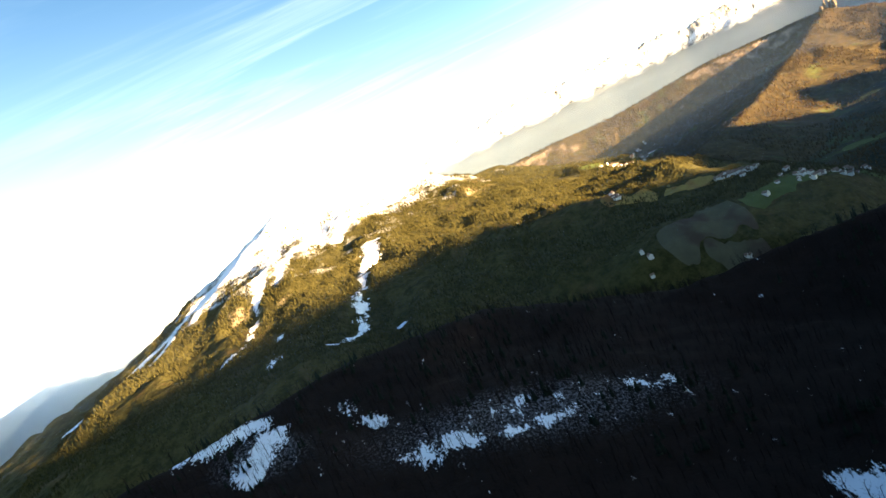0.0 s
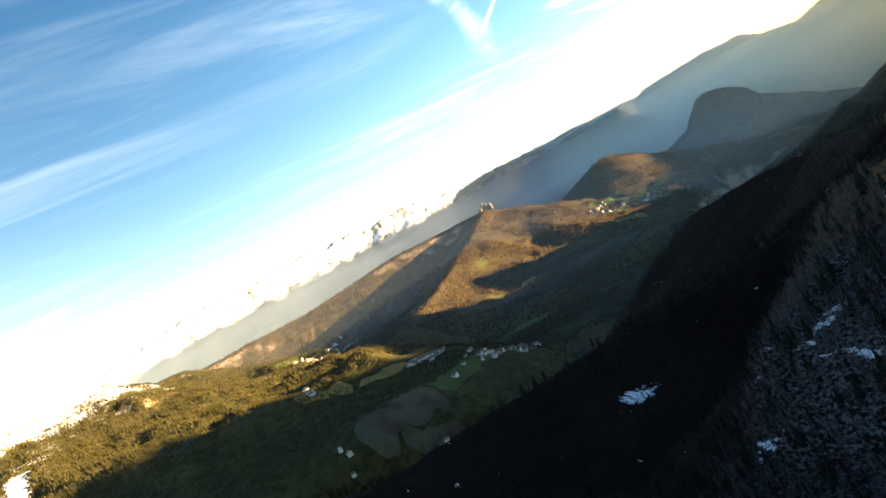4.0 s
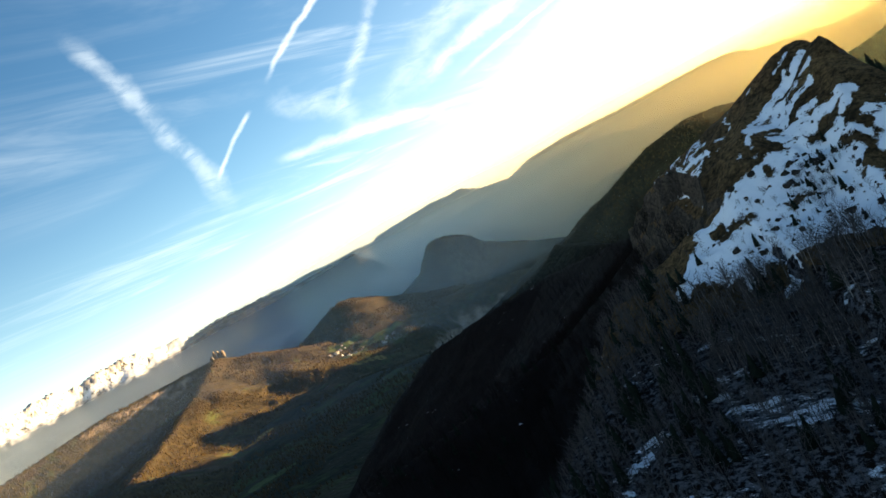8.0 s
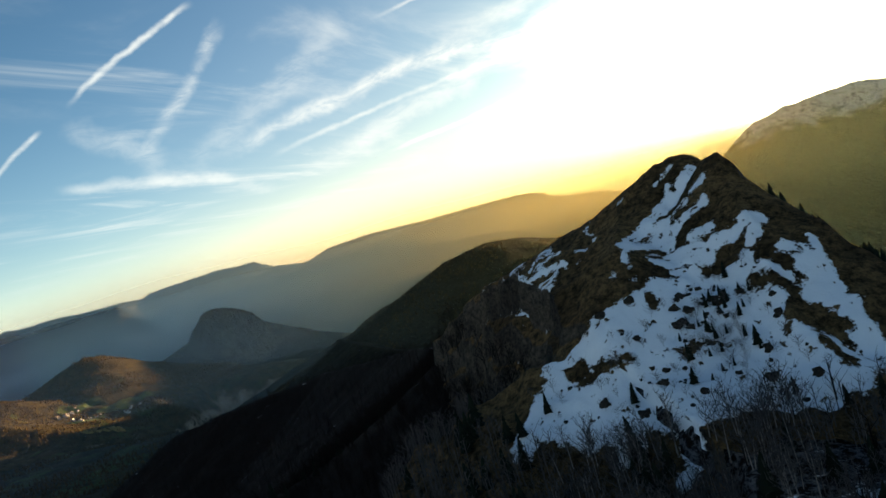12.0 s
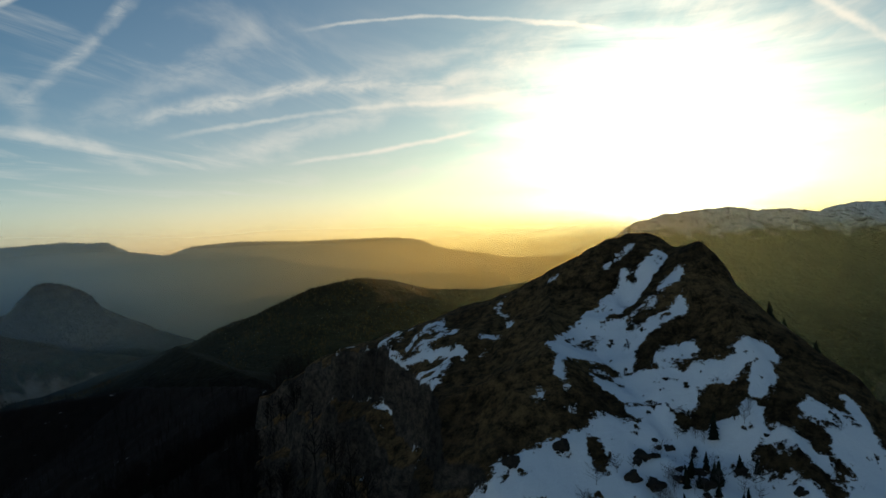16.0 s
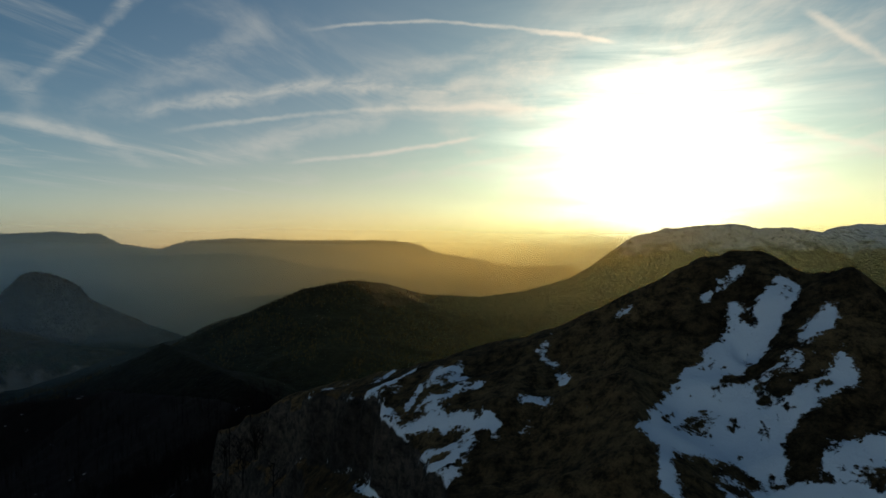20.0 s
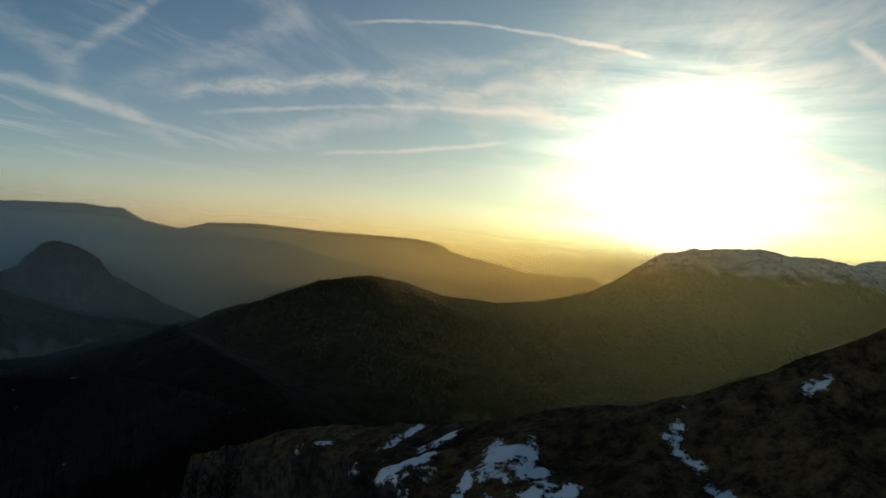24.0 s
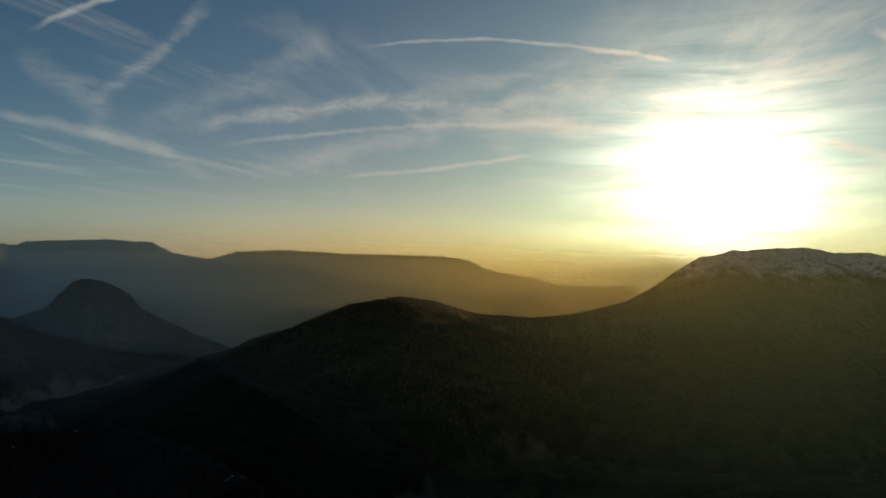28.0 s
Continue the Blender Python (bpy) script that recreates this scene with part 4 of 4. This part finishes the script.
x, y, z = sown(-280, 360, 150, 620, 7000)
keep = ~((x > 150) & (y < 300))
wood("beech_wood", "brown leafless beech wood on the spur", MAT_SHADED_TWIGS, SIMPLE_BARE, x[keep], y[keep], z[keep], rng.uniform(6, 10, keep.sum()))
x, y, z = sown(-380, 330, -220, 330, 5200)
keep = ~on_top(x, y, z)
wood("beech_wood", "bare beech wood on the upper slope", MAT_SHADED_TWIGS, SIMPLE_BARE, x[keep], y[keep], z[keep], rng.uniform(5, 9, keep.sum()))
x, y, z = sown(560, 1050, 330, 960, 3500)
wood("beech_wood", "dark wood on the far shoulder", MAT_SHADED_TWIGS, SIMPLE_BARE, x, y, z, rng.uniform(7, 11, len(x)))

# conifers
x, y, z = sown(140, 400, 90, 330, 620)
keep = ~on_top(x, y, z) & (fbm(x, y, 60, 3, 201) > -0.1)
x, y, z = x[keep], y[keep], z[keep]
keep = ~((x > 335) & (y < 172))
x, y = x[keep], y[keep]
t = rng.random(46)
edge = np.stack([404 - 46 * t + 2.5 * rng.normal(size=46), 172 - 28 * t + 2.5 * rng.normal(size=46) - 1], 1)
scatter = np.stack([rng.uniform(170, 310, 190), rng.uniform(110, 310, 190)], 1)
clump = np.stack([283 + 11 * rng.normal(size=40), 240 + 9 * rng.normal(size=40)], 1)
edge = np.concatenate([edge, clump, scatter])
x, y = np.concatenate([x[:180], edge[:, 0]]), np.concatenate([y[:180], edge[:, 1]])
z = near_height(x[None], y[None])[0]
keep = (z < -72) & ~on_top(x, y, z) | (z < -66) & (y < 162)
x, y, z = x[keep], y[keep], z[keep]
order = np.argsort(np.hypot(x - 275, y - 200))
a, b = order[:235], order[235:]
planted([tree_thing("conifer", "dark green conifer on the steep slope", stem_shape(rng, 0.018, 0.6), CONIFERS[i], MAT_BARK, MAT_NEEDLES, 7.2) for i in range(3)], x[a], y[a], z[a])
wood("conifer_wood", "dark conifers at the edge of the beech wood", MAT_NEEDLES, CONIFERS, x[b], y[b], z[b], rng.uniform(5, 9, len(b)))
# a row of conifers behind the southern crest
t = rng.random(58)
back = rng.uniform(4.0, 9.0, 58)
x, y = 388 - 46 * t + 0.5 * back, 171 - 25 * t - 0.87 * back
planted([tree_thing("conifer", "dark conifer behind the rocky southern crest", stem_shape(rng, 0.018, 0.6), CONIFERS[i], MAT_BARK, MAT_NEEDLES, 6.4) for i in range(3)], x, y, near_height(x[None], y[None])[0])
x, y, z = sown(-280, 640, 120, 640, 2300)
keep = (fbm(x, y, 90, 3, 205) > 0.02) & ~on_top(x, y, z) & (open_snow(x, y) < 0)
wood("conifer_wood", "scattered dark conifers in the beech wood", MAT_NEEDLES, CONIFERS, x[keep], y[keep], z[keep], rng.uniform(4.5, 8.5, keep.sum()))
x, y = rng.uniform(-900, 900, 60000), rng.uniform(1250, 2330, 60000)
z = north_h(x[None], y[None])[0]
keep = (couloirs(x[None], y[None])[0] < -6 - 10 * rng.random(60000)) & (z < -25 + 30 * rng.normal(size=60000)) & (fbm(x, y, 160, 4, 211) > -0.3) & (z > -420)
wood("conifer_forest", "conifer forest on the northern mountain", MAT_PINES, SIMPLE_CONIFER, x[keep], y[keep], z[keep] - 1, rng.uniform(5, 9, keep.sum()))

MAT_COPSE = plain("brown_hill_trees", (0.0455, 0.0299, 0.0117), 0.9, 0.5)
for box, count, fn, label in (((600, 2300, 2600, 3500), 15000, tower_h, "bare brown wood on the rocky hill"), ((2200, 3050, 2150, 2950), 8000, shelf_h, "bare brown wood on the plateau"),
                              ((700, 2400, 1350, 2750), 16000, land_height, "dark copses and hedges in the valley"), ((3150, 3700, 2300, 2900), 5000, butte_h, "dark wood on the steep butte"), ((2300, 3450, 150, 1600), 9000, dome_h, "dark wood on the rounded ridge")):
    x, y = rng.uniform(box[0], box[1], count), rng.uniform(box[2], box[3], count)
    z = fn(x[None], y[None])[0]
    keep = (fbm(x, y, 130, 4, 221) > -0.12) & ((z > ground_height(x[None], y[None])[0] + 4) | (fn is land_height))
    wood("hill_wood", label, MAT_COPSE, SIMPLE_CONIFER, x[keep], y[keep], z[keep] - 1, rng.uniform(6, 11, keep.sum()), 1.5)

# trees and shrubs that stand singly on the snowfield
SINGLE = [(317, 232), (322, 201), (328, 194), (333, 193), (343, 184), (342, 190), (338, 182), (328, 187), (329, 180), (334, 227), (324, 227), (317, 200), (320, 207), (310, 182), (310, 168), (319, 184), (319, 194), (318, 198), (352, 183), (341, 201), (315, 176), (320, 172)]
p = np.array(SINGLE, float)
z = near_height(p[None, :, 0], p[None, :, 1])[0]
planted([tree_thing("young_conifer", "small dark conifer on the open snowfield", stem_shape(rng, 0.02, 0.5), CONIFERS[i], MAT_BARK, MAT_NEEDLES, 4.6) for i in range(3)], p[::2, 0], p[::2, 1], z[::2])
small = np.stack([336 + 8 * rng.normal(size=26), 187 + 5 * rng.normal(size=26)], 1)
for row in (small,):
    planted([tree_thing("young_conifer", "knee-high dark conifer on the open snowfield", stem_shape(rng, 0.02, 0.5), CONIFERS[i], MAT_BARK, MAT_NEEDLES, 2.6) for i in range(3)], row[:, 0], row[:, 1], near_height(row[None, :, 0], row[None, :, 1])[0])
x = np.concatenate([p[1::2, 0], 335 + 9 * rng.normal(size=70), 325 + 10 * rng.normal(size=60)])
y = np.concatenate([p[1::2, 1], 187 + 5 * rng.normal(size=70), 200 + 16 * rng.normal(size=60)])
z = near_height(x[None], y[None])[0]
planted([tree_thing("bare_shrub", "bare brown shrub poking out of the snow", stem_shape(rng, 0.02, 0.4), bare_shape(rng, 14, 6, 0.5), MAT_BARK, MAT_TWIGS, 2.6) for i in range(3)], x, y, z)

# ---- meadows, villages, the far town ----


def strip_mesh(name, x0, y0, x1, y1, half, lift, seed, ragged=0.45, height=land_height):
    """A patch of ground from one end to the other, with an uneven edge, laid on the land."""
    span = math.hypot(x1 - x0, y1 - y0)
    ux, uy = (x1 - x0) / span, (y1 - y0) / span
    u, v = np.meshgrid(np.linspace(-half * 0.6, span + half * 0.6, 40), np.linspace(-1, 1, 13))
    end = np.sqrt(np.clip(1 - np.clip(np.maximum(-u, u - span) / (half * 0.62), 0, 1) ** 2, 0.02, 1))
    w = half * end * (1 + ragged * fbm(u, np.sign(v) * 50.0, half * 1.4, 4, seed))
    X, Y = x0 + ux * u - uy * v * w, y0 + uy * u + ux * v * w
    return grid_mesh(name, X, Y, height(X, Y) + lift)


def turf(name, col):
    m, n, out = material(name)
    p = spot(n)
    c = n.mix(n.noise(p, 0.03, 5.0, 0.65), rgb(*[v * 0.6 for v in col]), rgb(*[v * 1.4 for v in col]))
    c = n.mix(n.step(n.noise(p, 0.012, 3.0, 0.5), 0.5, 0.62), c, rgb(col[0] * 0.8, col[1] * 0.6, col[2] * 0.7))
    finish(n, out, c, 0.95, n.noise(p, 0.4, 4.0, 0.7), 0.4, 1.0)
    return m


GOLD, GREEN, FALLOW = turf("dry_golden_meadow", (0.2, 0.14, 0.04)), turf("green_pasture", (0.06, 0.08, 0.026)), turf("fallow_field", (0.07, 0.065, 0.04))
for i, (x0, y0, x1, y1, half, mat, label) in enumerate((
        (395, 1425, 470, 1416, 24, GOLD, "golden dry meadow in the last sun"), (500, 1392, 600, 1352, 20, GOLD, "golden dry meadow in the last sun"), (1050, 1700, 1140, 1650, 20, GREEN, "sunlit green pasture on the hill"),
        (548, 2004, 650, 2078, 28, GREEN, "green pasture beside a village"), (400, 1196, 515, 1188, 34, FALLOW, "bare grey-brown field in the shade"), (445, 1150, 500, 1120, 26, FALLOW, "bare grey-brown field in the shade"),
        (690, 1250, 850, 1310, 24, GREEN, "shaded green pasture in the valley"), (560, 1215, 680, 1245, 22, GREEN, "shaded green pasture in the valley"), (2130, 2410, 2210, 2380, 30, GREEN, "green terrace on the plateau"),
        (2260, 2400, 2400, 2330, 40, GREEN, "green terrace on the plateau"), (2230, 2560, 2330, 2500, 36, GREEN, "green terrace on the plateau"), (1380, 2130, 1490, 2170, 22, GOLD, "dry meadow strip below the hill"), (1040, 3020, 1120, 3000, 26, GREEN, "green valley meadow behind the hill"), (2120, 1980, 2240, 1930, 45, GREEN, "green terrace on the plateau"), (2000, 2230, 2100, 2190, 24, GOLD, "dry terrace on the plateau"))):
    me = strip_mesh("meadow", x0, y0, x1, y1, half, 1.5, 300 + i, 0.8)
    me.materials.append(mat)
    tagged(new("meadow", me), label, "meadow", kind="structure")

MAT_PLASTER, MAT_ROOF = plain("pale_plaster", (0.55, 0.52, 0.46), 0.9, 0.15), plain("grey_brown_tiles", (0.16, 0.11, 0.085), 0.85, 0.3)


def house(width, depth, wall, ridge):
    root = tagged(new("house"), "small pale village house with a tiled gable roof", "house", "village houses")
    w, d = width / 2, depth / 2
    v = np.array([(-w, -d, -2), (w, -d, -2), (w, d, -2), (-w, d, -2), (-w, -d, wall), (w, -d, wall), (w, d, wall), (-w, d, wall), (-w, 0, ridge - 0.15), (w, 0, ridge - 0.15)], float)
    f = np.array([(0, 1, 5), (0, 5, 4), (2, 3, 7), (2, 7, 6), (1, 2, 6), (1, 6, 5), (3, 0, 4), (3, 4, 7), (5, 6, 9), (7, 4, 8)])
    me = raw_mesh("wall", v, f, False)
    me.materials.append(MAT_PLASTER)
    new("wall", me).parent = root
    e, t = 0.5, 0.25
    k = (ridge - wall) / d
    v, f = [], []
    for side in (-1, 1):
        i = len(v)
        for dz in (0, t):
            v += [(-w - e, side * (d + e), wall - k * e + dz), (w + e, side * (d + e), wall - k * e + dz), (w + e, 0, ridge + dz), (-w - e, 0, ridge + dz)]
        f += [(i + 4, i + 5, i + 6), (i + 4, i + 6, i + 7), (i, i + 2, i + 1), (i, i + 3, i + 2), (i, i + 1, i + 5), (i, i + 5, i + 4), (i, i + 4, i + 7), (i, i + 7, i + 3), (i + 1, i + 2, i + 6), (i + 1, i + 6, i + 5)]
    me = raw_mesh("roof", np.array(v, float), np.array(f), False)
    me.materials.append(MAT_ROOF)
    new("roof", me).parent = root
    return root


HOUSES = [house(9, 7, 4.6, 7.4), house(11, 8, 5.0, 8.2), house(7, 6, 3.8, 6.2)]
spots = []
for x0, y0, x1, y1, spread, count in ((570, 1358, 650, 1350, 10, 30), (640, 1240, 760, 1262, 20, 30), (590, 1985, 690, 2030, 20, 26), (405, 1440, 425, 1434, 6, 6), (330, 1180, 360, 1170, 10, 3), (470, 1130, 520, 1120, 10, 5), (2160, 2410, 2200, 2390, 14, 12), (2260, 2310, 2330, 2280, 16, 8), (860, 1420, 900, 1440, 8, 5), (2180, 2525, 2290, 2515, 16, 12), (1040, 3015, 1110, 3005, 18, 14), (1090, 3215, 1140, 3205, 14, 8)):
    for _ in range(count):
        t = rng.random()
        spots.append((x0 + (x1 - x0) * t + spread * rng.normal(), y0 + (y1 - y0) * t + spread * rng.normal()))
p = np.array(spots)
z = land_height(p[None, :, 0], p[None, :, 1])[0]
for i in range(len(p)):
    t = Matrix.LocRotScale((p[i, 0], p[i, 1], z[i]), Euler((0, 0, rng.random() * 3.14)), None)
    if i < 3:
        HOUSES[i].matrix_basis = t
    else:
        copy_thing(HOUSES[i % 3], t)


def blocks(name, label, mat, x, y, z, size, tall):
    v = np.array([(-1, -1, 0), (1, -1, 0), (1, 1, 0), (-1, 1, 0), (-1, -1, 1), (1, -1, 1), (1, 1, 1), (-1, 1, 1)], float)
    f = np.array([(4, 5, 6, 7), (0, 1, 5, 4), (1, 2, 6, 5), (2, 3, 7, 6), (3, 0, 4, 7)])
    n = len(x)
    a = rng.random(n) * 3.14
    c, s = np.cos(a)[:, None], np.sin(a)[:, None]
    w, d = size[:, None], (size * rng.uniform(0.5, 1.2, n))[:, None]
    px, py = v[:, 0] * w, v[:, 1] * d
    P = np.stack([px * c - py * s + x[:, None], px * s + py * c + y[:, None], v[:, 2] * tall[:, None] + z[:, None] - 2], -1).reshape(-1, 3)
    F = (f[None] + (np.arange(n) * 8)[:, None, None]).reshape(-1, 4)
    me = raw_mesh(name, P, F, False)
    me.materials.append(mat)
    return tagged(new(name, me), label, "town", kind="stuff")


MAT_TOWN = plain("town_walls", (0.6, 0.6, 0.58), 0.8, 0.5)
t = rng.random(1500)
zone = rng.random(1500) < 0.6
x = np.where(zone, 2560 + 330 * t, 3120 + 300 * t) + 22 * rng.normal(size=1500)
y = np.where(zone, 3590 - 220 * t, 3085 - 100 * t) + 22 * rng.normal(size=1500)
z = land_height(x[None], y[None])[0]
blocks("far_town", "far town of pale blocks in the valley haze", MAT_TOWN, x, y, z, rng.uniform(2.5, 7, 1500), rng.uniform(3, 9, 1500))
t = rng.random(260)
x, y = 3890 + 45 * rng.normal(size=260), 2020 + 420 * t
z = land_height(x[None], y[None])[0]
blocks("far_town", "scattered far buildings on the plain", MAT_TOWN, x, y, z, rng.uniform(2, 7, 260), rng.uniform(3, 8, 260))
me = strip_mesh("road", 3938, 2221, 3977, 1983, 5, 2.0, 401, 0.05)
me.materials.append(plain("pale_concrete", (0.45, 0.44, 0.42), 0.6, 0.1, 0.05))
tagged(new("road", me), "pale motorway across the far plain", "road", kind="structure")


def crag(name, label, width, tall, seed, sharp=0.5, mat=None):
    """A lump of rock: a ball pushed in and out."""
    bm = bmesh.new()
    bmesh.ops.create_icosphere(bm, subdivisions=3, radius=1.0)
    for v in bm.verts:
        q = v.co * 1.3 + Vector((seed * 7.1, seed * 3.3, 0))
        k = 1 + sharp * (noise.noise(q) + 0.5 * noise.noise(q * 2.3) + 0.3 * noise.noise(q * 5.0))
        v.co = Vector((v.co.x * width * k, v.co.y * width * k, v.co.z * tall * k))
    me = bpy.data.meshes.new(name)
    bm.to_mesh(me)
    bm.free()
    me.materials.append(mat or MAT_STONE)
    return tagged(new(name, me), label, "rock")


MAT_STONE = plain("weathered_limestone", (0.12, 0.1, 0.08), 0.95, 0.5, 0.3)
z = float(land_height(np.array([[1990.0]]), np.array([[2980.0]]))[0, 0])
for dx, dy, w, tl in ((0, 0, 8, 30), (13, -10, 7, 25), (27, -20, 9, 17), (-14, 8, 9, 13)):
    tagged(crag("rock_tower", "pale rock tower on top of the hill", w, tl, dx + 3, 0.35), group="rock towers").location = (1990 + dx, 2980 + dy, z + 2)
rocks = [crag("boulder", "dark boulder melting out of the snow", 0.7, 0.6, 50 + i, 0.7, plain("dark_wet_rock", (0.035, 0.028, 0.022), 0.9, 0.5, 0.6)) for i in range(4)]
x, y = rng.uniform(312, 352, 110), rng.uniform(166, 226, 110)
keep = open_snow(x, y) > 0.5
x, y = x[keep][:60], y[keep][:60]
z = near_height(x[None], y[None])[0]
for i in range(len(x)):
    k = 0.5 + 1.4 * rng.random() ** 2
    t = Matrix.LocRotScale((x[i], y[i], z[i]), Euler((0, 0, 6.28 * rng.random())), (k, k * (0.6 + 0.6 * rng.random()), k))
    r = rocks[i] if i < 4 else copy_thing(rocks[i % 4], Matrix.Identity(4))
    tagged(r, group="boulders on the snowfield").matrix_basis = t
